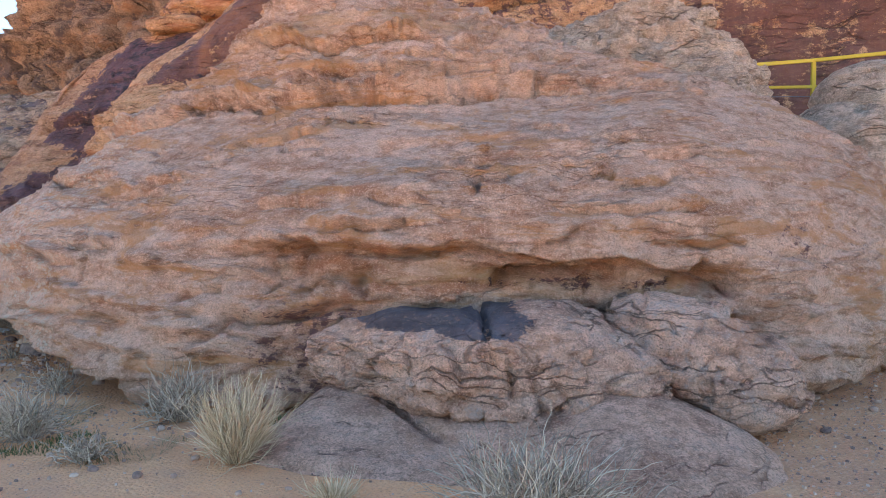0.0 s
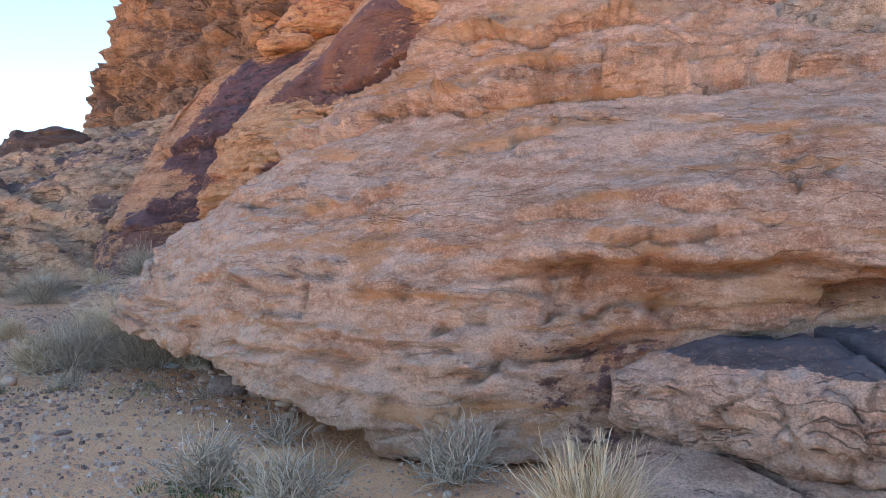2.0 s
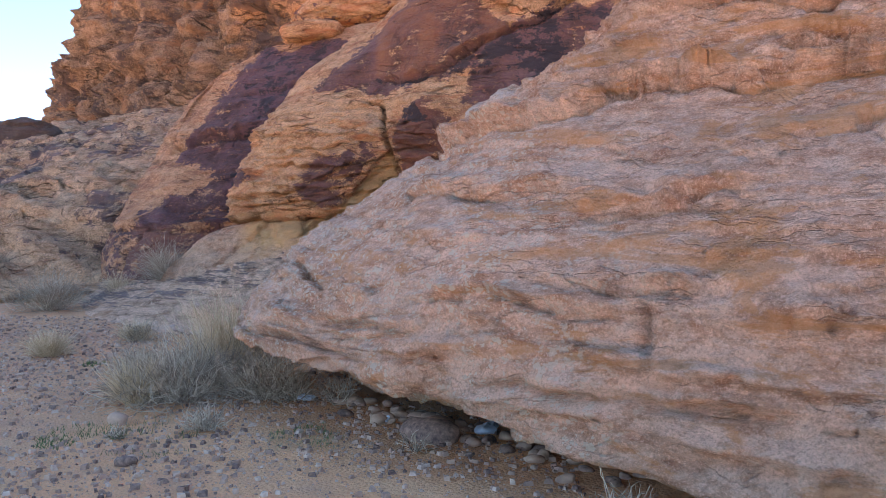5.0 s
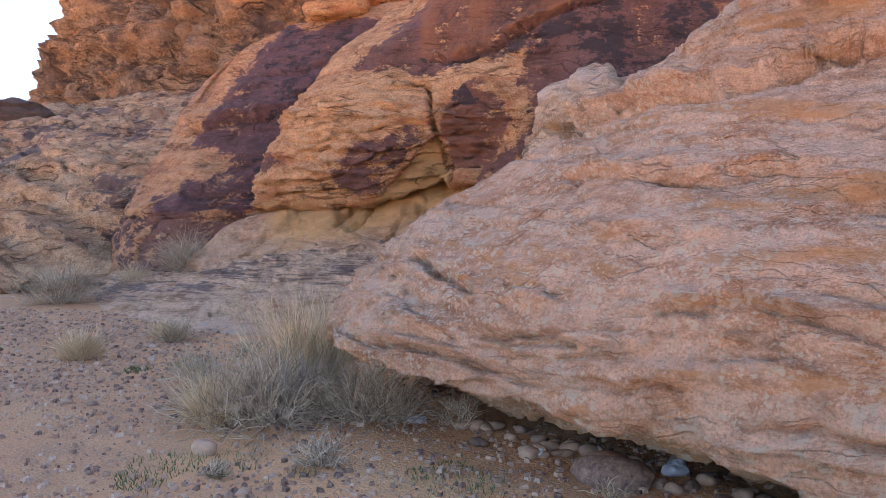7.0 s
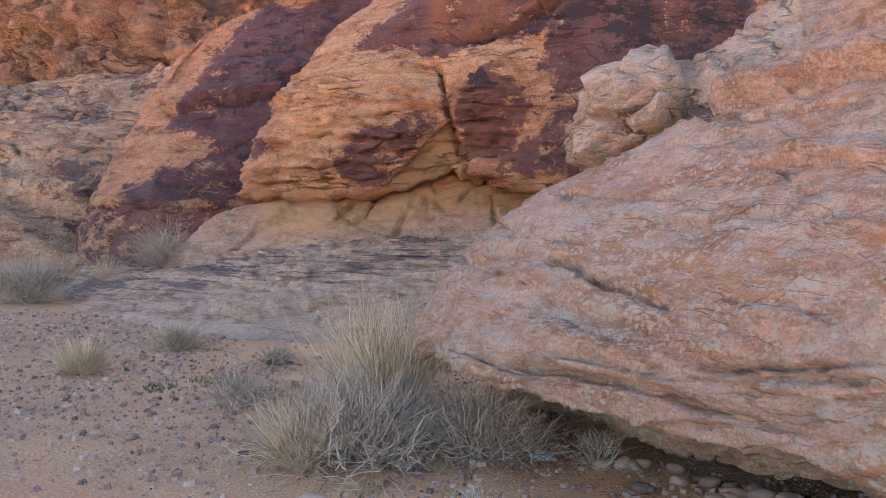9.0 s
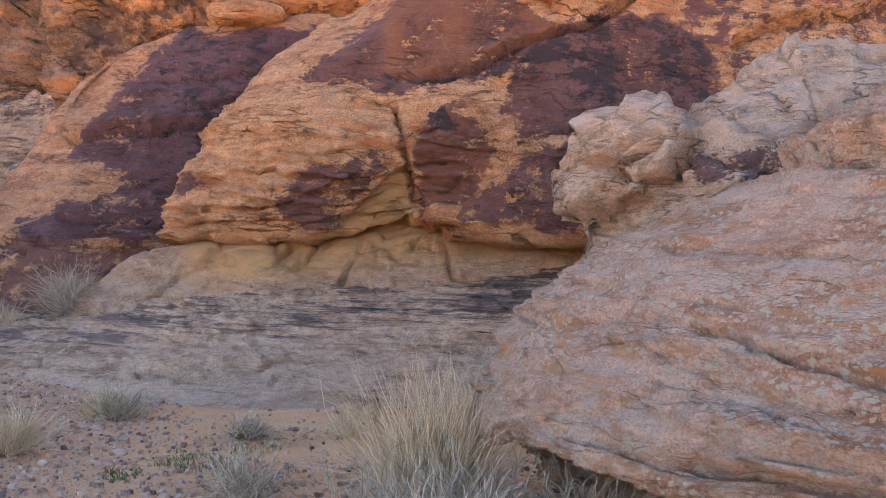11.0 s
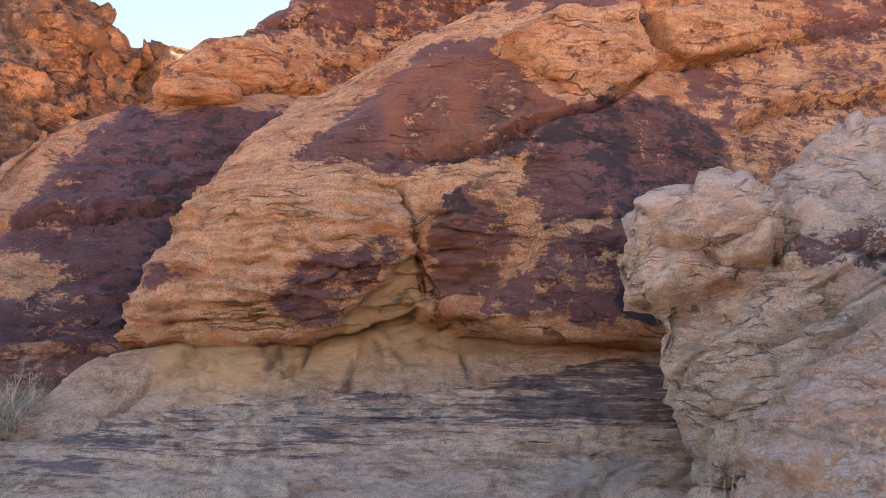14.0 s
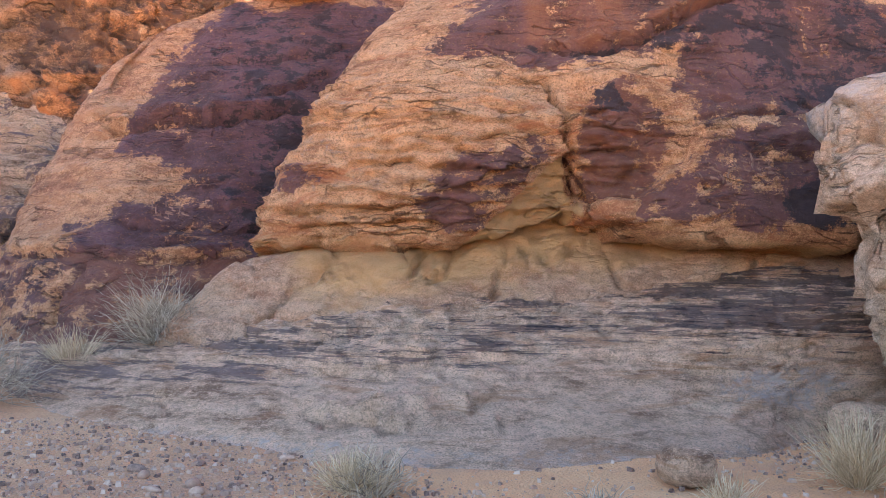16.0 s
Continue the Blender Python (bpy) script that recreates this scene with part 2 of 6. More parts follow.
    def math(self, op, a, b=0.0, c=0.0, clamp=False):
        m = self.n.new("ShaderNodeMath")
        m.operation, m.use_clamp = op, clamp
        for k, v in enumerate((a, b, c)):
            if isinstance(v, (int, float)):
                m.inputs[k].default_value = v
            else:
                self.l.new(v, m.inputs[k])
        return m.outputs[0]

    def step(self, v, a, b):
        m = self.n.new("ShaderNodeMapRange")
        m.interpolation_type = "SMOOTHSTEP"
        self.l.new(v, m.inputs["Value"])
        m.inputs["From Min"].default_value, m.inputs["From Max"].default_value = a, b
        return m.outputs[0]

    def mix(self, fac, a, b, how="MIX"):
        m = self.n.new("ShaderNodeMix")
        m.data_type, m.blend_type = "RGBA", how
        for key, v in (("Factor", fac), ("A", a), ("B", b)):
            k = {"Factor": 0, "A": 6, "B": 7}[key]
            if isinstance(v, (int, float)):
                m.inputs[k].default_value = v
            elif isinstance(v, tuple):
                m.inputs[k].default_value = (*v, 1)
            else:
                self.l.new(v, m.inputs[k])
        return m.outputs[2]

    def ramp(self, v, stops):
        r = ramp(self.n, stops)
        self.l.new(v, r.inputs["Fac"])
        return r.outputs["Color"]

    def done(self, colour, height=None, strength=0.5, distance=0.03):
        self.l.new(colour, self.bsdf.inputs["Base Color"])
        if height is not None:
            b = self.n.new("ShaderNodeBump")
            b.inputs["Strength"].default_value, b.inputs["Distance"].default_value = strength, distance
            self.l.new(height, b.inputs["Height"])
            self.l.new(b.outputs[0], self.bsdf.inputs["Normal"])
        return self.mat


def sandstone(name, light, mid, dark, varnish=(0.13, 0.06, 0.055), ochre=(0.50, 0.27, 0.10), pale=(0.66, 0.53, 0.45), rust=(0.50, 0.22, 0.10),
              scale=1.0, bed=9.0, turn=(0, 0, 0), lichen=0.0, bump=1.0, rusty=0.5, lines=0.6, speck=1.0, run=(1.0, 1.0, 0.14), rag=(1, 1, 1.6)):
    b = Build(name)
    big = b.noise(0.45 * scale, 5, 0.6, warp=0.6)
    lay = b.noise(1.3 * scale, 8, 0.66, (1, 1, bed), turn, 0.5)
    fine = b.noise(11 * scale, 9, 0.74)
    grit = b.noise(60 * scale, 5, 0.75)
    mottle = b.noise(3.2 * scale, 8, 0.7, (1, 1, 1.8), turn)
    chip = b.chips(4.2 * scale, (1, 1, 3.4), turn)[0]
    chip2 = b.chips(13 * scale, (1, 1, 2.6), turn)[0]
    tone = b.math("ADD", b.math("MULTIPLY", big, 0.30), b.math("MULTIPLY", lay, 0.42))
    tone = b.math("ADD", tone, b.math("MULTIPLY", mottle, 0.28))
    tone = b.math("ADD", tone, b.math("MULTIPLY", b.math("SUBTRACT", b.math("ADD", b.math("MULTIPLY", chip, 0.5), b.math("MULTIPLY", chip2, 0.5)), 0.5), 0.14))
    col = b.ramp(tone, [(0.40, dark), (0.475, mid), (0.555, light)])
    col = b.mix(b.math("MULTIPLY", b.step(fine, 0.52, 0.63), 0.55 * speck), col, tuple(0.45 * c for c in mid))
    col = b.mix(b.math("MULTIPLY", b.step(fine, 0.48, 0.37), 0.5), col, tuple(min(1, 1.3 * c) for c in light))
    col = b.mix(b.math("MULTIPLY", b.step(grit, 0.53, 0.60), 0.6 * speck), col, tuple(0.4 * c for c in mid))
    col = b.mix(b.math("MULTIPLY", b.step(grit, 0.46, 0.39), 0.5), col, tuple(min(1, 1.35 * c) for c in light))
    line = b.math("MULTIPLY", b.step(b.cracks(1.2 * scale, (1, 1, 7.0), turn), 0.040, 0.008), b.step(b.noise(1.7 * scale, 3, 0.5, (1, 1, 2)), 0.50, 0.56))
    hair = b.math("MULTIPLY", b.step(b.cracks(3.4 * scale, (1, 1, 6.0), turn), 0.05, 0.01), b.step(b.noise(2.9 * scale, 3, 0.5), 0.53, 0.58))
    line = b.math("MAXIMUM", line, b.math("MULTIPLY", hair, 0.5))
    col = b.mix(b.math("MULTIPLY", line, lines), col, tuple(0.30 * c for c in dark))
    red = b.math("MULTIPLY", b.step(b.noise(0.9 * scale, 8, 0.7, (1, 1, bed * 0.8), turn, 0.8), 0.54, 0.60), rusty)
    col = b.mix(red, col, rust)
    och = b.step(b.math("ADD", b.mark("ochre"), b.math("MULTIPLY", b.math("SUBTRACT", lay, 0.5), 1.2)), 0.25, 0.85)
    col = b.mix(b.math("MULTIPLY", och, 0.8), col, b.mix(mottle, tuple(0.62 * c for c in ochre), tuple(1.2 * c for c in ochre)))
    pal = b.step(b.math("ADD", b.mark("pale"), b.math("MULTIPLY", b.math("SUBTRACT", b.math("ADD", b.math("MULTIPLY", fine, 0.6), b.math("MULTIPLY", mottle, 0.4)), 0.5), 3.0)), 0.3, 0.9)
    col = b.mix(b.math("MULTIPLY", pal, 0.75), col, pale)
    wet = b.noise(1.5 * scale, 8, 0.72, run, turn if run[2] > 1 else (0, 0, 0), 0.3)
    ragged = b.noise(4.0 * scale, 10, 0.78, rag, turn)
    edge = b.math("ADD", b.math("MULTIPLY", b.math("SUBTRACT", wet, 0.5), 1.5), b.math("MULTIPLY", b.math("SUBTRACT", ragged, 0.5), 2.4))
    var = b.step(b.math("ADD", b.mark("varnish"), b.math("MULTIPLY", edge, b.step(b.mark("varnish"), 0.0, 0.25))), 0.40, 0.56)
    tint = b.ramp(b.math("ADD", b.math("MULTIPLY", wet, 0.6), b.math("MULTIPLY", mottle, 0.4)), [(0.38, tuple(0.36 * c for c in varnish)), (0.5, varnish), (0.66, tuple(1.7 * c for c in varnish))])
    tint = b.mix(b.math("MULTIPLY", b.mark("rust"), b.step(wet, 0.36, 0.56)), tint, b.mix(mottle, (0.20, 0.068, 0.036), (0.36, 0.135, 0.066)))
    flecks = b.math("MULTIPLY", b.step(b.noise(26 * scale, 6, 0.7, (1, 1, 1.5)), 0.57, 0.62), 0.55)
    tint = b.mix(flecks, tint, tuple(0.62 * c for c in mid))
    col = b.mix(b.math("MULTIPLY", var, 0.92), col, tint)
    soot = b.step(b.math("ADD", b.mark("black"), b.math("MULTIPLY", edge, b.step(b.mark("black"), 0.0, 0.2))), 0.42, 0.56)
    col = b.mix(b.math("MULTIPLY", soot, 0.9), col, b.mix(mottle, (0.022, 0.018, 0.022), (0.085, 0.06, 0.06)))
    if lichen:
        spots = 0.0
        for size, radius, odds in ((12.0, 0.36, 0.50), (24.0, 0.40, 0.45)):
            which, away = b.chips(size, (1, 1, 1.25))
            away = b.math("ADD", away, b.math("MULTIPLY", b.math("SUBTRACT", b.noise(size * 2.6, 4, 0.6), 0.5), 1.1))
            spot = b.math("MULTIPLY", b.step(away, radius, radius - 0.08), b.step(which, odds, odds + 0.03))
            spots = b.math("MAXIMUM", spots, spot)
        spots = b.math("MULTIPLY", spots, b.step(b.noise(1.4, 5, 0.65), 0.40, 0.52))
        spots = b.math("MULTIPLY", spots, b.step(b.mark("pale"), 0.02, 0.3))
        col = b.mix(b.math("MULTIPLY", spots, lichen), col, b.mix(fine, (0.50, 0.41, 0.30), (0.80, 0.68, 0.52)))
    height = b.math("ADD", b.math("MULTIPLY", lay, 0.4), b.math("MULTIPLY", fine, 0.55))
    height = b.math("ADD", height, b.math("MULTIPLY", chip, 0.8))
    height = b.math("ADD", height, b.math("MULTIPLY", chip2, 0.5))
    height = b.math("ADD", height, b.math("MULTIPLY", mottle, 0.25))
    height = b.math("ADD", height, b.math("MULTIPLY", grit, 0.45))
    height = b.math("SUBTRACT", height, b.math("MULTIPLY", line, min(1.0, 1.5 * lines)))
    rough = b.math("SUBTRACT", 0.93, b.math("MULTIPLY", var, 0.3))
    b.l.new(rough, b.bsdf.inputs["Roughness"])
    return b.done(col, height, bump, 0.07 / scale)


PINK = sandstone("pink_sandstone", (0.69, 0.45, 0.32), (0.57, 0.325, 0.205), (0.43, 0.205, 0.115), lichen=0.85, rusty=0.6, bed=4.5, lines=0.22, speck=0.7, rust=(0.56, 0.26, 0.10))
PALE = sandstone("pale_sandstone", (0.72, 0.51, 0.36), (0.6, 0.4, 0.265), (0.43, 0.265, 0.165), bed=2.5, rusty=0.2)
FOOT = sandstone("grey_pink_sandstone", (0.77, 0.475, 0.33), (0.66, 0.38, 0.25), (0.46, 0.24, 0.155), varnish=(0.105, 0.095, 0.105), bed=4.0, rusty=0.3)
ORANGE = sandstone("orange_sandstone", (0.70, 0.39, 0.21), (0.57, 0.28, 0.135), (0.38, 0.155, 0.075), varnish=(0.150, 0.066, 0.062), ochre=(0.66, 0.39, 0.17), scale=0.6, bed=5.0, rust=(0.50, 0.16, 0.07))
PURPLE = sandstone("varnished_sandstone", (0.62, 0.33, 0.18), (0.50, 0.235, 0.12), (0.34, 0.145, 0.08), varnish=(0.120, 0.058, 0.066), scale=0.6, bed=5.0)
LEDGE = sandstone("ledge_sandstone", (0.78, 0.50, 0.33), (0.64, 0.39, 0.245), (0.30, 0.16, 0.095), varnish=(0.17, 0.105, 0.085), scale=0.8, bed=14.0, turn=(0, radians(8), 0), rusty=0.45, lines=0.0, run=(0.4, 0.4, 6.0), rag=(0.4, 0.4, 5.0))
FOOTING = sandstone("ochre_sandstone", (0.68, 0.43, 0.28), (0.57, 0.33, 0.20), (0.42, 0.21, 0.12), varnish=(0.19, 0.115, 0.092), ochre=(0.72, 0.39, 0.15), scale=0.7, bed=2.0, rusty=0.35, lines=0.1)
SLOPE = sandstone("slope_sandstone", (0.7, 0.42, 0.245), (0.55, 0.31, 0.17), (0.34, 0.17, 0.09), varnish=(0.15, 0.08, 0.065), scale=0.4, bed=7.0, turn=(0, radians(-8), 0), rusty=0.4)
FAR = sandstone("far_sandstone", (0.48, 0.29, 0.18), (0.35, 0.20, 0.12), (0.18, 0.10, 0.065), varnish=(0.15, 0.09, 0.068), scale=0.16, bed=3.0)


def sand_material():
    b = Build("sand_and_gravel", 0.95)
    big, mid, fine = b.noise(0.35, 5, 0.6), b.noise(3.0, 6, 0.65), b.noise(60, 5, 0.75)
    col = b.ramp(b.math("ADD", b.math("MULTIPLY", big, 0.6), b.math("MULTIPLY", mid, 0.4)), [(0.36, (0.62, 0.33, 0.18)), (0.5, (0.78, 0.40, 0.19)), (0.64, (0.82, 0.48, 0.25))])
    gravel = b.step(b.math("ADD", b.mark("gravel"), b.math("MULTIPLY", b.math("SUBTRACT", mid, 0.5), 0.9)), 0.3, 0.75)
    stones = b.ramp(b.cells(38.0), [(0.1, (0.66, 0.46, 0.34)), (0.35, (0.54, 0.34, 0.23)), (0.6, (0.30, 0.17, 0.11))])
    col = b.mix(b.math("MULTIPLY", gravel, 0.28), col, stones)
    col = b.mix(b.math("MULTIPLY", b.step(fine, 0.54, 0.62), 0.5), col, (0.30, 0.17, 0.11))
    green = b.math("MULTIPLY", b.step(b.noise(1.1, 4, 0.6), 0.6, 0.68), b.math("MULTIPLY", b.step(b.noise(40, 3), 0.5, 0.6), 0.5))
    col = b.mix(b.math("MULTIPLY", green, b.mark("green")), col, (0.10, 0.15, 0.05))
    height = b.math("ADD", b.math("MULTIPLY", fine, 0.4), b.math("MULTIPLY", mid, 0.8))
    return b.done(col, b.math("SUBTRACT", height, b.math("MULTIPLY", b.cells(38.0), 0.7)), 0.8, 0.02)


SAND = sand_material()


def plain(name, stops, size=30.0, roughness=0.85, bump=0.2):
    b = Build(name, roughness)
    info = b.n.new("ShaderNodeObjectInfo").outputs["Random"]
    isle = b.n.new("ShaderNodeNewGeometry").outputs["Random Per Island"]
    v = b.math("ADD", b.math("MULTIPLY", b.noise(size, 5, 0.65), 0.5), b.math("MULTIPLY", b.math("FRACT", b.math("ADD", info, isle)), 0.5))
    return b.done(b.ramp(v, stops), b.noise(size * 2, 4), bump, 0.01)


STONE = plain("loose_stone", [(0.2, (0.10, 0.065, 0.055)), (0.36, (0.34, 0.21, 0.15)), (0.6, (0.52, 0.33, 0.22)), (0.85, (0.66, 0.50, 0.38))])
TWIG = plain("grey_twig", [(0.2, (0.20, 0.14, 0.095)), (0.5, (0.46, 0.35, 0.245)), (0.8, (0.74, 0.61, 0.45))], 12)
STRAW = plain("dry_straw", [(0.2, (0.42, 0.28, 0.155)), (0.5, (0.68, 0.49, 0.29)), (0.8, (0.86, 0.68, 0.46))], 12)
LEAF = plain("small_green_leaf", [(0.2, (0.05, 0.08, 0.025)), (0.8, (0.13, 0.17, 0.06))], 12)
YELLOW = plain("yellow_paint", [(0.2, (0.55, 0.36, 0.03)), (0.8, (0.66, 0.45, 0.05))], 8, 0.5)
GREY = plain("grey_sheet", [(0.2, (0.16, 0.15, 0.16)), (0.8, (0.22, 0.21, 0.21))], 3, 0.6)
PLASTIC = plain("clear_white_plastic", [(0.2, (0.55, 0.6, 0.66)), (0.8, (0.8, 0.82, 0.84))], 20, 0.35)
CHALK = plain("pale_scratched_rock", [(0.2, (0.20, 0.105, 0.075)), (0.8, (0.33, 0.19, 0.13))], 20, 0.9)


# ---- ground ----
def ground_height(x, y):
    p = np.stack([x, y, 0 * x], 1)
    z = -0.06 + 0.05 * fbm(p, 3.0, 4, 3) + 0.012 * fbm(p, 0.35, 3, 4)
    z = z + 0.022 * np.clip(y - 14, 0, 40) * smooth(-8, -13, x)
    return z - 0.05 * smooth(-3, -30, y)


def build_ground():
    xs = np.unique(np.concatenate([np.linspace(-900, -40, 20), np.linspace(-40, -14, 60), np.linspace(-14, 6, 400), np.linspace(6, 40, 60), np.linspace(40, 900, 20)]))
    ys = np.unique(np.concatenate([np.linspace(-900, -10, 30), np.linspace(-10, 2, 30), np.linspace(2, 21, 380), np.linspace(21, 60, 60), np.linspace(60, 900, 20)]))
    gx, gy = np.meshgrid(xs, ys, indexing="ij")
    x, y = gx.ravel(), gy.ravel()
    z = ground_height(x, y)
    p = np.stack([x, y, z], 1)
    wave = 2.2 * fbm(p, 2.2, 4, 19)
    gravel = np.clip(0.8 * smooth(-6.0, -9.5, x + 0.25 * (y - 10) + wave) + 0.8 * smooth(1.0, 3.2, x + wave) + 0.2, 0, 1)
    green = blob(p, (-2.2, 6.0, 0), (1.6, 1.0, 9), 0.4, 5) + blob(p, (-7.2, 13.2, 0), (1.8, 1.6, 9), 0.4, 6)
    ob = new("ground", mesh_of("ground", p, grid_quads(len(xs), len(ys)), SAND, {"gravel": gravel, "green": np.clip(green, 0, 1)}))
    return tagged(ob, "orange sand strewn with grey-brown gravel and pebbles", "ground", kind="structure")


build_ground()


# ---- the great tilted boulder ----
def main_boulder():
    s = []
    s.append([(-5.9, 12.6, -.2), (-6.3, 12.5, .45), (-6.4, 12.5, .75), (-6.3, 12.5, 1.0), (-6.1, 12.6, 1.25), (-5.8, 12.7, 1.45), (-5.5, 12.9, 1.6), (-5.1, 13, 1.65), (-4.8, 13.4, 1.3), (-4.7, 13.5, -.2)])
    s.append([(-5.5, 11.6, -.2), (-6.5, 11.35, .5), (-6.57, 11.5, .78), (-6.3, 11.7, 1.15), (-6.0, 11.85, 1.45), (-5.6, 12.0, 1.75), (-5.1, 12.3, 2.0), (-4.6, 12.6, 2.15), (-4.0, 13.2, 2.0), (-3.8, 13.6, -.2)])
    s.append([(-5.2, 10.7, -.15), (-6.22, 10.4, .47), (-6.08, 10.05, .75), (-5.85, 10.25, 1.1), (-5.75, 10.8, 1.45), (-5.3, 11.0, 1.8), (-4.8, 11.4, 2.15), (-4.3, 11.8, 2.4), (-3.4, 12.8, 2.5), (-2.8, 13.5, -.2)])
    s.append([(-4.75, 9.7, -.1), (-5.15, 8.95, .48), (-5.0, 8.72, .75), (-4.8, 8.66, 1.15), (-4.5, 8.85, 1.55), (-4.4, 9.5, 1.9), (-4.15, 10.2, 2.3), (-3.95, 11.0, 2.7), (-3.0, 12.4, 2.9), (-2.2, 13.3, -.2)])
    s.append([(-3.9, 8.9, -.1), (-4.2, 8.1, .33), (-4.05, 7.78, .62), (-3.78, 7.8, 1.12), (-3.35, 7.95, 1.5), (-3.35, 8.6, 1.85), (-3.2, 9.6, 2.5), (-3.05, 10.8, 3.3), (-2.4, 12, 3.4), (-1.6, 13, -.2)])
    s.append([(-2.6, 7.7, -.1), (-2.75, 6.83, .07), (-2.75, 6.85, .55), (-2.65, 7.0, 1.1), (-2.5, 7.5, 1.57), (-2.2, 8.1, 2.05), (-2.5, 9.6, 2.73), (-2.4, 10.65, 3.95), (-2, 11.8, 4.0), (-1.2, 13, -.2)])
    s.append([(-1.4, 7.0, -.15), (-1.4, 6.4, .0), (-1.6, 6.4, .5), (-1.5, 6.65, 1.1), (-1.4, 6.85, 1.5), (-1.2, 8, 2.15), (-1.2, 9.1, 2.77), (-1.2, 10.2, 4.15), (-1, 11.6, 4.2), (-.6, 13, -.2)])
    s.append([(-.2, 7, -.15), (-.2, 6.5, 0), (-.3, 6.55, .55), (-.2, 6.5, 1.1), (-.1, 6.68, 1.6), (0, 7.75, 2.2), (0.1, 8.9, 2.8), (0, 9.8, 3.7), (.2, 11.4, 3.9), (.5, 13, -.2)])
    s.append([(1.3, 7, -.15), (1.3, 6.6, 0), (1.2, 6.7, .55), (1.15, 6.55, 1.05), (1.15, 6.6, 1.55), (1.3, 7.6, 2.25), (1.6, 8.95, 2.83), (1.3, 9.75, 3.3), (1.5, 10.8, 3.4), (1.8, 12.5, -.2)])
    s.append([(2.6, 7.1, -.15), (2.7, 6.4, .1), (2.55, 6.4, .7), (2.35, 6.49, 1.25), (2.3, 6.7, 1.65), (2.3, 7.4, 2.2), (2.5, 8.2, 2.6), (2.6, 8.9, 2.85), (3, 9.8, 2.8), (3.2, 11, -.2)])
    s.append([(4.2, 8, -.1), (3.9, 7.2, .43), (3.85, 7.1, .8), (3.75, 7.15, 1.2), (3.7, 7.4, 1.6), (3.8, 7.8, 1.85), (3.9, 8.1, 2.05), (4.1, 8.4, 2.15), (4.4, 9.2, 2.1), (4.6, 10.4, -.1)])
    s.append([(5.6, 9.4, -.1), (5.6, 8.8, .5), (5.6, 8.7, .8), (5.6, 8.7, 1.0), (5.5, 8.8, 1.2), (5.5, 8.9, 1.35), (5.5, 9, 1.45), (5.5, 9.1, 1.5), (5.6, 9.6, 1.4), (5.7, 10.2, -.1)])
    g = loft(s, 0.021)

    def shape(p, n):
        step, joint = beds(p, 0.22, (0.02, -0.05), 0.6, 11)
        thin, tj = beds(p, 0.07, (0.03, -0.05), 0.8, 31)
        front = smooth(13.0, 11.5, p[:, 1])
        some = smooth(-0.1, 0.35, fbm(p, 1.6, 3, 40))
        low = smooth(2.4, 1.2, p[:, 2])
        d = 0.10 * fbm(p, 1.2, 3, 1) + 0.022 * fbm(p, 0.25, 4, 2)
        d += some * (0.03 * step - 0.03 * joint) * front
        d += (0.3 + 0.7 * some) * (0.013 * thin - 0.012 * tj)
        big, seam = flakes(p, (0.85, 0.85, 0.17), 211)
        small, fine_seam = flakes(p, (0.30, 0.30, 0.07), 221)
        rough = 0.45 + 0.55 * np.maximum(smooth(1.7, 1.0, p[:, 2]), smooth(2.5, 2.8, p[:, 2]))
        d += rough * (0.034 * big - 0.012 * seam + 0.016 * small - 0.006 * fine_seam)
        lip = np.interp(p[:, 0], (-6.6, -5.0, -4.0, -2.7, -2.2), (0.56, 0.52, 0.36, 0.12, -0.3))
        d -= 0.25 * smooth(0.01, -0.08, p[:, 2] - lip + 0.06 * fbm(p, 0.4, 4, 14)) * smooth(-2.2, -3.0, p[:, 0])
        d -= 0.025 * pits(p, 0.3, 8, 0.4)
        d += rough * 0.075 * shingles(p, 0.16, (0.03, -0.05), 0.7, 411, 0.12)
        d += (0.25 + 0.75 * rough) * 0.028 * shingles(p, 0.055, (0.03, -0.05), 0.9, 421, 0.1)
        p = p + n * d[:, None]
        front = smooth(13.0, 11.5, p[:, 1])
        d += front * short_cracks(p, 60, (-6.5, 3.0, 0.25, 2.4), 0.45, 0.024, 0.06, 0.05, 0.03, 15)
        d += front * short_cracks(p, 22, (-2.4, 2.0, 2.9, 4.0), 0.7, 0.03, 0.09, 0.08, 0.02, 16)
        fr = smooth(9.2, 8.6, p[:, 1])
        up = smooth(8.0, 8.3, p[:, 1])
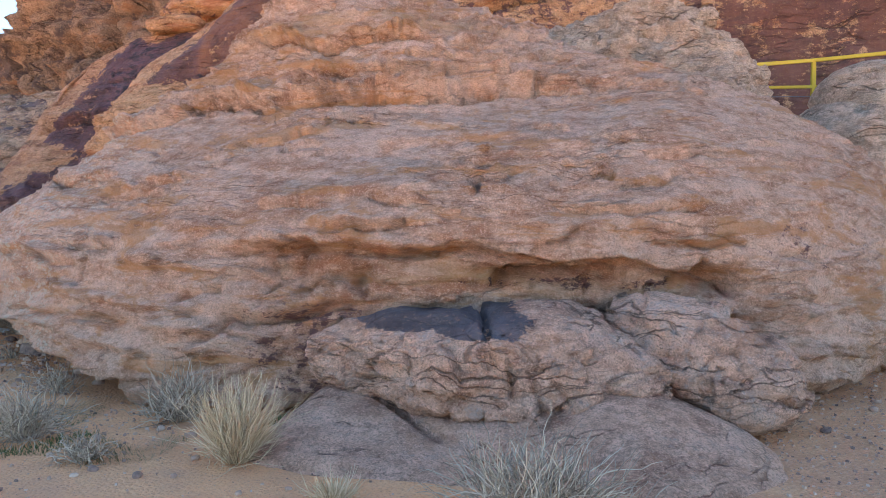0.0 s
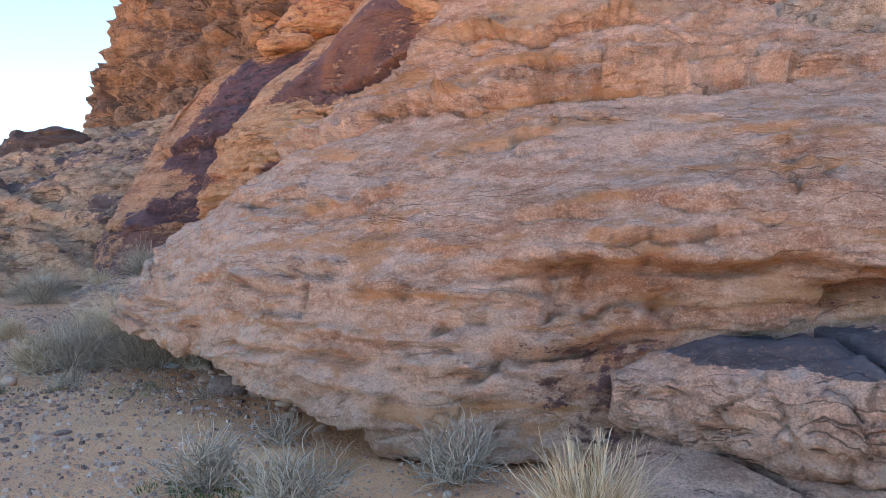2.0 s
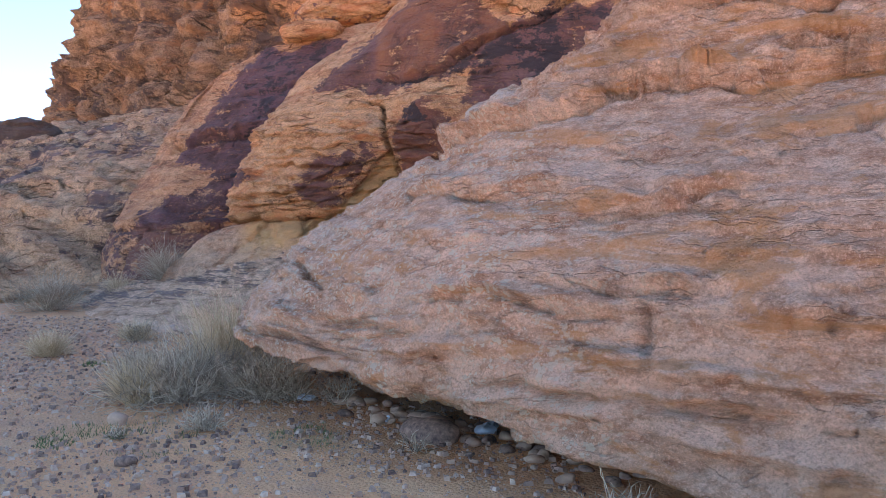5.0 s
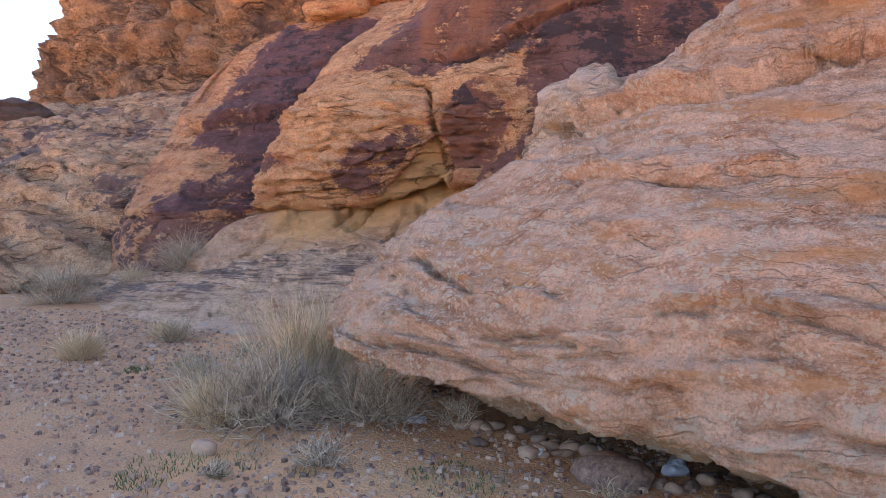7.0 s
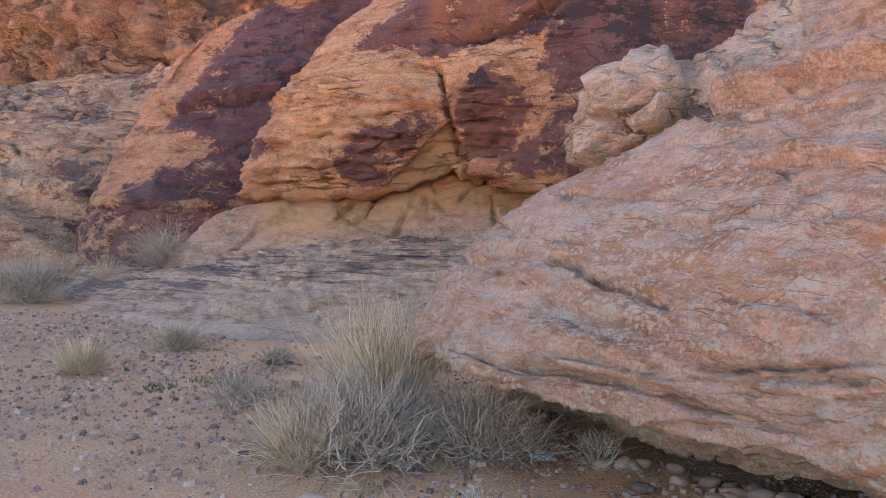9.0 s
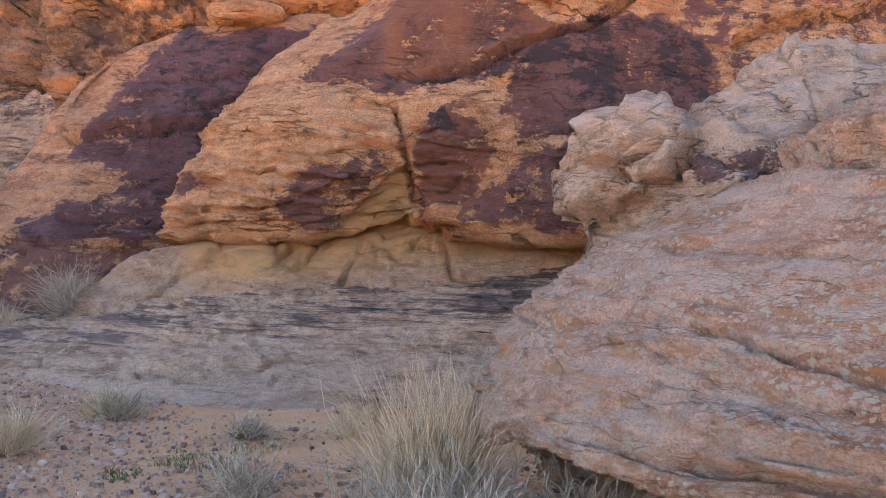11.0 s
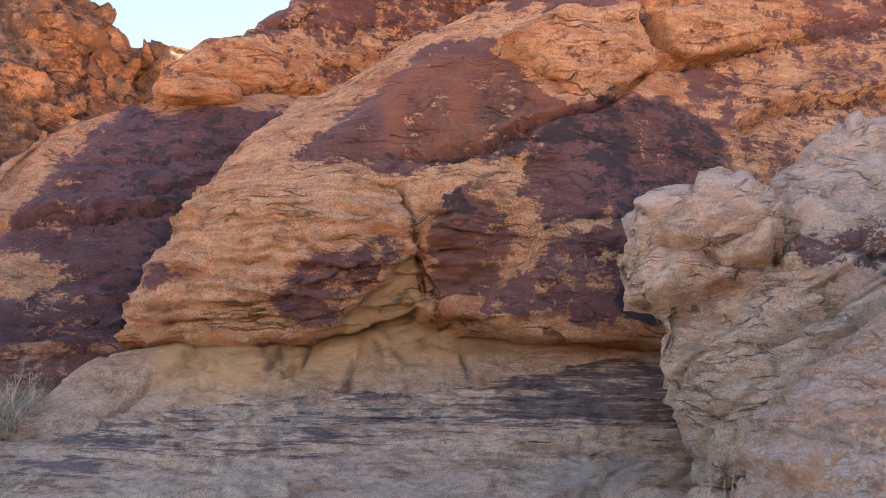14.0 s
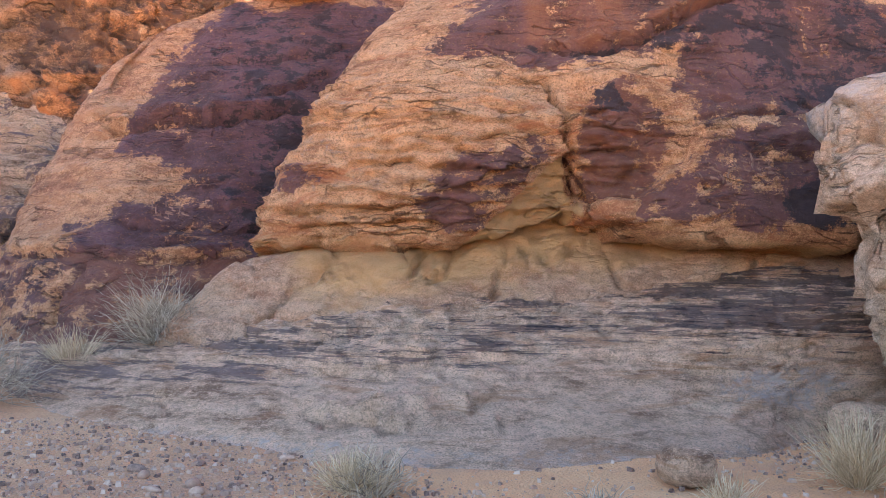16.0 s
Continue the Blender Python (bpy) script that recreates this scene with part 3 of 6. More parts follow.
        for points, width, depth, ledge in (
                ([(-3.0, 2.72), (-2.76, 2.74), (-2.38, 2.76), (-2.0, 2.67), (-1.66, 2.72), (-0.89, 2.73), (-0.15, 2.74), (0.09, 2.71), (0.52, 2.76), (1.02, 2.83), (1.9, 2.87)], 0.05, 0.5, 0.42),
                ([(-4.5, 2.34), (-4.18, 2.45), (-3.89, 2.5), (-3.6, 2.5), (-3.29, 2.56), (-3.0, 2.7)], 0.05, 0.45, 0.3),
                ([(-1.66, 3.14), (-1.19, 3.09), (-0.66, 3.09), (-0.03, 3.05), (0.47, 3.01), (0.73, 3.01), (0.78, 3.1)], 0.036, 0.3, 0.24),
                ([(-2.51, 3.72), (-2.11, 3.63), (-1.69, 3.48), (-1.25, 3.38), (-1.07, 3.47), (-0.55, 3.55), (-0.03, 3.4)], 0.04, 0.3, 0.26),
                ([(-0.6, 3.23), (-0.66, 3.09), (-0.58, 2.97), (-0.73, 2.81), (-0.86, 2.74)], 0.03, 0.2, 0.0),
                ([(-1.68, 2.59), (-1.45, 2.47), (-1.24, 2.4), (-1.1, 2.52), (-0.84, 2.46), (-0.69, 2.43)], 0.026, 0.14, 0.06),
                ([(-2.07, 2.19), (-1.87, 2.17), (-1.67, 2.19), (-1.45, 2.29), (-1.18, 2.29)], 0.028, 0.14, 0.08)):
            d += up * crack(p, points, width, depth, ledge=ledge, reach=4.0)
        for points, width, depth, ledge in (
                ([(-1.61, 1.53), (-1.4, 1.54), (-1.16, 1.57), (-0.96, 1.55)], 0.03, 0.12, 0.08),
                ([(-1.75, 1.21), (-1.55, 1.22), (-1.03, 1.21), (-0.65, 1.2), (-0.38, 1.17), (0.2, 1.22), (0.51, 1.16), (0.88, 1.13), (1.25, 1.11), (1.6, 1.08), (1.91, 1.0), (2.2, 0.9)], 0.04, 0.2, 0.16),
                ([(-1.32, 1.37), (-1.02, 1.35), (-0.73, 1.38), (-0.64, 1.35), (-0.42, 1.38), (-0.2, 1.44)], 0.024, 0.1, 0.04),
                ([(-2.1, 0.49), (-1.81, 0.59), (-1.73, 0.67), (-1.51, 0.64), (-1.3, 0.67), (-1.03, 0.74), (-0.74, 0.77), (-0.38, 0.81)], 0.036, 0.22, 0.14),
                ([(0.92, 1.53), (1.23, 1.52), (1.63, 1.52), (1.89, 1.54), (2.14, 1.58)], 0.026, 0.13, 0.04),
                ([(1.58, 1.29), (1.81, 1.27), (2.06, 1.23), (2.26, 1.29), (2.49, 1.28)], 0.026, 0.12, 0.06),
                ([(0.73, 1.88), (0.45, 1.82), (0.27, 1.8), (0.28, 1.7), (0.2, 1.6)], 0.024, 0.08, 0.03),
                ([(-3.52, 1.63), (-3.28, 1.66), (-2.9, 1.7), (-2.64, 1.8), (-2.34, 1.83)], 0.032, 0.14, 0.1),
                ([(-4.3, 1.19), (-3.88, 1.12), (-3.61, 1.03), (-3.28, 1.07)], 0.026, 0.09, 0.05),
                ([(-2.19, 0.79), (-1.97, 0.88), (-1.77, 0.86)], 0.03, 0.14, 0.04),
                ([(-3.28, 0.72), (-3.24, 0.92), (-3.21, 1.14)], 0.024, 0.1, 0.0),
                ([(-3.96, 0.61), (-3.35, 0.61), (-2.85, 0.59), (-2.53, 0.61)], 0.03, 0.1, 0.07)):
            d += fr * crack(p, points, width, depth, ledge=ledge)
        d += fr * crack(p, [(-1.5, 1.08), (-0.9, 1.02), (-0.6, 0.98)], 0.12, 0.2)
        d += fr * crack(p, [(0.35, 1.0), (1.0, 0.98), (1.9, 0.97), (2.4, 0.9)], 0.09, 0.5)
        for points, width, depth, ledge in (
                ([(-4.52, 1.88), (-4.05, 1.81), (-3.74, 1.86), (-3.53, 1.84)], 0.03, 0.14, 0.08),
                ([(-5.86, 1.31), (-5.72, 1.28), (-5.64, 1.23), (-5.55, 1.18), (-5.37, 1.11)], 0.03, 0.2, 0.06),
                ([(-6.3, 0.69), (-6.04, 0.68), (-5.77, 0.72), (-5.56, 0.71), (-5.24, 0.64), (-5.0, 0.61)], 0.03, 0.14, 0.07),
                ([(-5.39, 0.87), (-5.17, 0.87), (-5.03, 0.89), (-4.82, 0.93)], 0.028, 0.12, 0.06),
                ([(-4.72, 1.86), (-4.61, 1.89), (-4.4, 1.91)], 0.03, 0.16, 0.06)):
            d += crack(p, points, width, depth, ledge=ledge)
        return d

    def stains(p, n):
        varn = 0.30 * blob(p, (-1.2, 6.5, 0.45), (0.9, 1.0, 0.4), 0.5, 5) + 0.27 * blob(p, (3.1, 6.8, 1.2), (0.8, 1.0, 0.35), 0.5, 6)
        varn += 0.5 * blob(p, (1.3, 6.6, 0.95), (1.1, 0.8, 0.1), 0.5, 7)
        och = 0.42 * blob(p, (-0.6, 6.6, 1.05), (1.3, 0.6, 0.14), 0.5, 8) + 0.4 * blob(p, (1.2, 6.6, 0.9), (1.2, 0.6, 0.2), 0.5, 9)
        och += 0.5 * blob(p, (-1.0, 10.2, 3.7), (2, 2, 0.3), 0.6, 10)
        lip = np.interp(p[:, 0], (-6.6, -5.0, -4.0, -2.7, -2.2), (0.56, 0.52, 0.36, 0.12, -0.3))
        och += 0.5 * smooth(0.04, -0.06, p[:, 2] - lip)
        pal = 0.32 * smooth(-2.0, -4.8, p[:, 0] + 0.8 * fbm(p, 1.0, 3, 11)) + 0.0
        return {"varnish": varn, "ochre": och, "pale": pal}

    ob = sheet_thing("boulder", g, shape, PINK, stains)
    return tagged(ob, "huge tilted slab of layered pink-orange sandstone, undercut at its foot", "boulder")


main_boulder()


# ---- the broken rocks at its foot ----
def squashed(centre, radii, turn=(0, 0, 0), power=2.6, n=(90, 60)):
    """A closed lump: a superellipsoid grid, turned and moved."""
    u = np.linspace(0, 2 * math.pi, n[0] + 1)
    v = np.linspace(-math.pi / 2, math.pi / 2, n[1])
    uu, vv = np.meshgrid(u, v, indexing="ij")
    f = lambda a: np.sign(a) * np.abs(a) ** (2 / power)
    q = np.stack([f(np.cos(uu)) * f(np.cos(vv)) * radii[0], f(np.sin(uu)) * f(np.cos(vv)) * radii[1], f(np.sin(vv)) * radii[2]], -1)
    r = np.array(Euler([radians(a) for a in turn]).to_matrix())
    return q @ r.T + np.array(centre)


def lump(name, mat, centre, radii, turn=(0, 0, 0), power=2.6, n=(90, 60), relief=0.1, size=0.6, seed=0, bed=0.0, dip=(0, 0), label="", category="rock", group="", stains=None):
    g = squashed(centre, radii, turn, power, n)

    def shape(p, nn):
        d = relief * (fbm(p, size, 5, seed) + 0.5 * np.abs(fbm(p, size * 1.7, 2, seed + 9)))
        if bed:
            step, joint = beds(p, bed, dip, 0.6, seed)
            d = d + 0.35 * relief * step - 0.4 * relief * joint
        val, seam = flakes(p, (size * 0.8, size * 0.8, size * 0.5), seed + 400)
        d = d + 0.4 * relief * val - 0.25 * relief * seam
        return d

    nu, nv = g.shape[:2]
    p = g.reshape(-1, 3)
    c = np.array(centre)
    nn = (p - c) / np.maximum(np.linalg.norm(p - c, axis=1, keepdims=True), 1e-6)
    d = shape(p, nn).reshape(nu, nv)
    d[-1] = d[0]
    p = p + nn * d.reshape(-1)[:, None]
    marks = {k: np.zeros(len(p)) for k in MARKS}
    if stains:
        marks.update(stains(p, nn))
    base = np.array([c[0], c[1], p[:, 2].min()])
    ob = new(name, mesh_of(name, p - base, grid_quads(nu, nv), mat, marks))
    ob.location = base
    return tagged(ob, label, category, group)


def foot_rocks():
    # the knobbly block with a dark flat top
    s = []
    s.append([(-1.0, 6.5, .2), (-1.02, 6.22, .40), (-1.03, 6.15, .46), (-1.02, 6.15, .52), (-1.0, 6.3, .56), (-1.0, 6.6, .5)])
    s.append([(-.8, 6.5, .05), (-.82, 6.02, .25), (-.8, 5.98, .42), (-.76, 6.02, .58), (-.7, 6.3, .66), (-.7, 6.8, .6)])
    s.append([(-.3, 6.2, -.1), (-.32, 5.62, .17), (-.33, 5.6, .42), (-.3, 5.72, .66), (-.25, 6.15, .75), (-.25, 6.8, .72)])
    s.append([(.25, 5.9, -.15), (.25, 5.28, .06), (.24, 5.22, .40), (.32, 5.42, .70), (.35, 5.85, .79), (.35, 6.7, .78)])
    s.append([(.75, 5.8, -.15), (.78, 5.15, .12), (.75, 5.2, .40), (.78, 5.38, .66), (.82, 5.75, .80), (.85, 6.6, .80)])
    s.append([(1.15, 5.9, -.1), (1.18, 5.3, .22), (1.12, 5.3, .42), (1.1, 5.45, .58), (1.12, 5.8, .72), (1.15, 6.5, .74)])
    s.append([(1.5, 6.0, -.05), (1.5, 5.5, .22), (1.46, 5.5, .38), (1.42, 5.6, .5), (1.4, 5.9, .58), (1.4, 6.4, .55)])
    s.append([(1.62, 6.1, -.05), (1.62, 5.7, .15), (1.6, 5.68, .25), (1.58, 5.7, .32), (1.55, 5.9, .38), (1.55, 6.3, .35)])
    g = loft(s, 0.018)

    def shape(p, n):
        step, joint = beds(p, 0.13, (-0.15, 0.05), 0.7, 3)
        knob = smooth(0.1, 0.6, p[:, 0])
        val, seam = flakes(p, (0.26, 0.26, 0.16), 231)
        d = 0.08 * fbm(p, 0.35, 4, 21) + 0.02 * step - 0.025 * joint + (0.045 * val - 0.035 * seam) * smooth(0.9, 0.5, n[:, 2])
        d += knob * (0.05 * np.abs(fbm(p, 0.22, 3, 22)) - 0.06 * pits(p, 0.12, 23, 0.7))
        d += crack(p, [(-.75, .36), (-.35, .33), (-.05, .28), (.2, .2)], 0.03, 0.07, ledge=0.04)
        d += crack(p, [(.28, .82), (.3, .66), (.25, .52)], 0.03, 0.09)
        d += crack(p, [(.42, .55), (.46, .42), (.44, .32)], 0.02, 0.08)
        d += crack(p, [(.62, .28), (.68, .2)], 0.03, 0.12) + crack(p, [(.72, .3), (.78, .22)], 0.03, 0.1)
        return d

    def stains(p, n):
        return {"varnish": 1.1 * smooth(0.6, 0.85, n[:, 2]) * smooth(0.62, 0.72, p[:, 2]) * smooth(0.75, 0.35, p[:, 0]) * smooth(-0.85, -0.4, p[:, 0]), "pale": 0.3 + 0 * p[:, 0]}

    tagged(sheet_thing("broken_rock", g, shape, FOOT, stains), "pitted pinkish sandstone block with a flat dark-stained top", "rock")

    # the low smooth slab under it
    s = []
    s.append([(-1.3, 4.95, -.2), (-1.28, 5.1, -.06), (-1.25, 5.3, 0), (-1.2, 5.6, .02), (-1.15, 6.2, .0)])
    s.append([(-1.0, 4.75, -.25), (-1.0, 4.95, -.04), (-1.0, 5.3, .06), (-.98, 5.8, .14), (-.95, 6.4, .12)])
    s.append([(-.5, 4.55, -.25), (-.5, 4.75, -.03), (-.55, 5.15, .05), (-.7, 5.9, .22), (-.65, 6.5, .2)])
    s.append([(0, 4.45, -.25), (0, 4.65, -.05), (.02, 4.95, .02), (-.15, 5.5, .14), (-.1, 6.3, .2)])
    s.append([(.6, 4.1, -.3), (.6, 4.3, -.06), (.6, 4.7, .06), (.65, 5.15, .2), (.7, 6.2, .3)])
    s.append([(1.1, 4.05, -.3), (1.1, 4.25, -.04), (1.1, 4.75, .16), (1.15, 5.3, .34), (1.2, 6.2, .36)])
    s.append([(1.6, 4.15, -.3), (1.6, 4.4, -.04), (1.6, 4.85, .12), (1.62, 5.35, .22), (1.6, 6.2, .2)])
    s.append([(1.95, 4.4, -.3), (1.98, 4.6, -.1), (2.02, 4.9, .0), (2.05, 5.2, .03), (2.0, 5.9, .0)])
    s.append([(2.12, 4.7, -.35), (2.15, 4.8, -.25), (2.15, 5, -.2), (2.15, 5.2, -.2), (2.1, 5.7, -.2)])
    g = loft(s, 0.022)

    def shape2(p, n):
        step, joint = beds(p, 0.09, (0.1, 0.3), 0.8, 5)
        return 0.03 * fbm(p, 0.6, 4, 31) + 0.008 * step - 0.012 * joint * smooth(0.0, 0.3, fbm(p, 0.8, 2, 6)) + crack(p, [(-.8, 5.45), (-.45, 5.35), (-.2, 5.5)], 0.02, 0.02, axis=(0, 1)) + crack(p, [(-.78, 6.0), (-.35, 5.62), (.02, 5.1)], 0.035, 0.08, axis=(0, 1))

    tagged(sheet_thing("ground_slab", g, shape2, FOOT, lambda p, n: {"pale": 0.15 + 0 * p[:, 0]}, outward=(0, -0.3, 1)), "low smooth grey-pink sandstone slab sunk in the sand", "rock")

    # the wedge leaning beside it
    s = []
    s.append([(1.2, 6.3, .5), (1.18, 6.18, .62), (1.2, 6.15, .74), (1.25, 6.2, .82), (1.35, 6.4, .84), (1.5, 6.6, .6)])
    s.append([(1.45, 6.2, .2), (1.4, 5.85, .4), (1.42, 5.82, .62), (1.5, 5.95, .85), (1.6, 6.3, .9), (1.7, 6.6, .6)])
    s.append([(1.75, 6.0, .0), (1.7, 5.55, .22), (1.72, 5.6, .55), (1.8, 5.85, .8), (1.92, 6.15, .84), (2.0, 6.5, .5)])
    s.append([(2.1, 5.9, -.1), (2.05, 5.42, .06), (2.05, 5.48, .38), (2.15, 5.68, .58), (2.25, 6.0, .7), (2.3, 6.4, .4)])
    s.append([(2.45, 5.9, -.05), (2.44, 5.58, .12), (2.45, 5.6, .28), (2.47, 5.72, .44), (2.5, 6.0, .55), (2.5, 6.3, .3)])
    s.append([(2.58, 5.95, .05), (2.6, 5.8, .16), (2.6, 5.8, .26), (2.6, 5.85, .36), (2.6, 6.0, .42), (2.6, 6.2, .25)])
    g = loft(s, 0.02)

    def shape3(p, n):
        step, joint = beds(p, 0.12, (0.5, 0.0), 0.7, 8)
        val, seam = flakes(p, (0.3, 0.3, 0.2), 241)
        return 0.045 * val - 0.025 * seam + 0.06 * fbm(p, 0.4, 4, 41) + 0.015 * step - 0.02 * joint + 0.02 * np.abs(fbm(p, 0.15, 3, 42))

    tagged(sheet_thing("leaning_rock", g, shape3, FOOT, lambda p, n: {"pale": 0.35 + 0 * p[:, 0]}), "pale pink sandstone wedge leaning against the great boulder", "rock")


foot_rocks()


# ---- the cliff: buttress, varnished dome, yellow footing, sloping apron ----
def buttress():
    s = []
    s.append([(-8.3, 25.4, 1.9), (-8.6, 24.9, 2.0), (-8.5, 24.9, 2.5), (-8.1, 25, 3.2), (-7.6, 25.2, 4.0), (-6.9, 25.6, 5.1), (-6.3, 25.9, 5.8), (-5.4, 26.5, 6.7)])
    s.append([(-9.3, 22.5, 1.85), (-9.74, 21.9, 1.9), (-9.6, 21.8, 2.4), (-9.25, 22.0, 3.2), (-8.8, 22.2, 4.0), (-8.0, 22.6, 5.1), (-7.5, 23, 5.8), (-6.8, 23.8, 6.7)])
    s.append([(-8.3, 21.9, 1.95), (-8.56, 21.2, 1.98), (-8.6, 20.9, 2.5), (-8.5, 20.85, 3.3), (-8.4, 20.9, 3.95), (-7.8, 21.3, 4.9), (-7.2, 22, 5.75), (-6.3, 23.3, 6.9)])
    s.append([(-7.1, 21.4, 2.1), (-7.26, 20.5, 2.03), (-7.3, 20.2, 2.5), (-7.5, 20.05, 3.4), (-7.5, 20.2, 4.2), (-7.25, 20.55, 4.75), (-6.7, 21, 5.6), (-5.8, 22.6, 7.1)])
    s.append([(-5.7, 20.8, 2.4), (-6.0, 20.2, 2.25), (-5.85, 19.85, 2.8), (-5.9, 19.6, 3.45), (-5.8, 19.9, 4.2), (-6.1, 20.3, 5.0), (-5.9, 20.6, 6.0), (-4.9, 22, 7.6)])
    s.append([(-4.6, 20.6, 2.5), (-5.0, 19.75, 2.42), (-5.0, 19.5, 2.6), (-4.8, 19.45, 3.4), (-5.3, 19.45, 4.1), (-4.9, 20.0, 5.1), (-4.7, 20.3, 6.3), (-3.9, 21.6, 8.2)])
    s.append([(-3.5, 20.2, 2.4), (-3.9, 19.1, 2.28), (-3.9, 18.95, 2.6), (-4.1, 19.25, 3.6), (-4.0, 19.5, 4.4), (-3.9, 19.65, 5.2), (-3.7, 20.0, 6.2), (-3.0, 21, 8.6)])
    s.append([(-2.1, 20, 2.3), (-2.4, 18.7, 2.2), (-2.5, 18.7, 2.7), (-2.5, 19.1, 3.8), (-2.5, 19.5, 4.8), (-2.6, 19.75, 5.8), (-2.4, 20.1, 6.8), (-2.0, 20.8, 9)])
    s.append([(-.4, 20, 2.3), (-.5, 18.8, 2.2), (-.5, 18.9, 2.7), (-.5, 19.1, 3.8), (-.5, 19.3, 4.8), (-.5, 19.4, 5.6), (-.4, 20.0, 7), (0, 20.8, 9.5)])
    s.append([(3, 19.5, 2), (3, 18.8, 2.2), (3, 18.7, 3), (3, 18.8, 4), (3, 19, 5), (3, 19, 6.3), (3, 19.6, 8), (3, 20.6, 11)])
    s.append([(9, 18, 1), (9, 17.4, 2), (9, 17.3, 3), (9, 17.3, 4), (9, 17.5, 6), (9, 17.8, 8), (9, 18.2, 10), (9, 19.5, 13)])
    s.append([(18, 15, 0), (18, 15, 2), (18, 15, 3), (18, 15, 4), (18, 15, 6), (18, 15.3, 8), (18, 16, 10), (18, 17.5, 13)])
    g = loft(s, 0.040)

    def shape(p, n):
        step, joint = beds(p, 0.30, (0.05, 0.0), 0.9, 51)
        low = smooth(4.9, 3.6, p[:, 2]) * smooth(-3.0, -5.5, p[:, 0])
        val, seam = flakes(p, (1.3, 1.3, 0.32), 251)
        fine, fseam = flakes(p, (0.5, 0.5, 0.16), 261)
        d = 0.2 * fbm(p, 1.6, 3, 52) + 0.03 * fbm(p, 0.35, 4, 53)
        d += (0.3 + 0.7 * low) * (0.05 * val - 0.03 * seam + 0.025 * fine - 0.012 * fseam)
        d += (0.25 + 0.75 * low) * (0.05 * step - 0.06 * joint) * smooth(-0.2, 0.2, fbm(p, 1.4, 2, 54))
        d += low * short_cracks(p, 36, (-9.6, -5.6, 2.3, 4.8), 0.8, 0.045, 0.10, 0.08, 0.03, 25)
        d += short_cracks(p, 14, (-5.4, -1.0, 2.5, 5.0), 0.8, 0.045, 0.10, 0.08, 0.05, 26)
        d += (0.2 + 0.8 * low) * 0.11 * shingles(p, 0.24, (0.04, 0.0), 0.7, 431, 0.1)
        d += (0.2 + 0.8 * low) * 0.04 * shingles(p, 0.09, (0.04, 0.0), 0.8, 441, 0.1)
        d += 0.10 * blob(p, (-6.9, 20, 2.7), (1.0, 2, 0.75), 0.25, 3, 0.2)
        below = (p[:, 0] + 6.74) * 0.72 - (p[:, 2] - 2.32) * 0.69 + 0.06 * fbm(p, 0.3, 3, 15)
        d -= 0.20 * smooth(0.0, 0.06, below) * smooth(-5.46, -5.54, p[:, 0] + 0.3 * (p[:, 2] - 2.4)) * smooth(3.5, 3.2, p[:, 2]) * smooth(2.1, 2.35, p[:, 2])
        d += 0.26 * region(p, [(-4.95, 2.3), (-4.9, 2.55), (-4.55, 2.94), (-4.23, 3.18), (-4.05, 3.66), (-3.26, 3.88), (-2.3, 3.7), (-2.1, 2.2)], 0.07, 5, 0.05, 0.4)
        p = p + n * d[:, None]
        for points, width, depth, ledge in (
                ([(-6.3, 4.46), (-6.05, 4.36), (-5.92, 4.28), (-5.83, 3.87), (-5.8, 3.51), (-5.65, 3.14), (-5.46, 2.76), (-5.43, 2.4)], 0.042, 0.42, 0.0),
                ([(-9.3, 2.46), (-8.54, 2.46), (-7.84, 2.48), (-7.43, 2.59)], 0.045, 0.16, 0.1),
                ([(-9.3, 2.22), (-8.39, 2.25), (-7.82, 2.29), (-7.28, 2.26)], 0.045, 0.2, 0.1),
                ([(-7.18, 3.39), (-6.73, 3.47), (-6.33, 3.58), (-5.85, 3.47)], 0.045, 0.14, 0.14),
                ([(-6.76, 3.78), (-6.4, 3.82), (-6.13, 3.89)], 0.045, 0.12, 0.08),
                ([(-6.06, 4.92), (-5.4, 4.8), (-4.68, 4.97), (-3.98, 5.36), (-3.24, 5.74), (-2.79, 5.88), (-2.21, 6.2), (-1.47, 6.83), (-0.37, 7.12), (0.74, 7.55), (2.85, 8.16), (4.6, 8.7)], 0.07, 0.3, 0.2),
                ([(-0.13, 5.73), (0.48, 6.12), (1.53, 6.38), (2.41, 6.51), (3.11, 6.71), (4.19, 6.89), (9, 7.5)], 0.09, 0.4, 0.3),
                ([(-4.08, 3.71), (-3.93, 3.83), (-3.26, 3.92), (-2.74, 3.92), (-2.4, 3.66)], 0.05, 0.16, 0.1),
                ([(-3.6, 3.3), (-3.1, 3.35), (-2.6, 3.3)], 0.05, 0.14, 0.1)):
            d += crack(p, points, width, depth, ledge=ledge)
        return d

    def stains(p, n):
        x, z = p[:, 0], p[:, 2]
        upper = region(p, [(-4.9, 7.3), (-5.98, 6.29), (-6.89, 5.52), (-7.59, 4.77), (-6.57, 4.63), (-6.19, 4.48), (-5.11, 4.61), (-4.2, 4.72), (-4.02, 3.7), (-3.0, 3.9), (-1.5, 3.9), (-0.5, 4.6), (-0.4, 5.6), (-1.2, 6.5), (-2.9, 5.9), (-3.24, 5.78), (-3.7, 6.6), (-4.1, 7.3)], 0.25, 21)
        panel = region(p, [(-6.0, 6.2), (-5.0, 6.95), (-4.1, 6.7), (-3.24, 5.78), (-3.98, 5.41), (-4.68, 5.02), (-5.4, 4.84), (-6.06, 4.96)], 0.1, 22, 0.08)
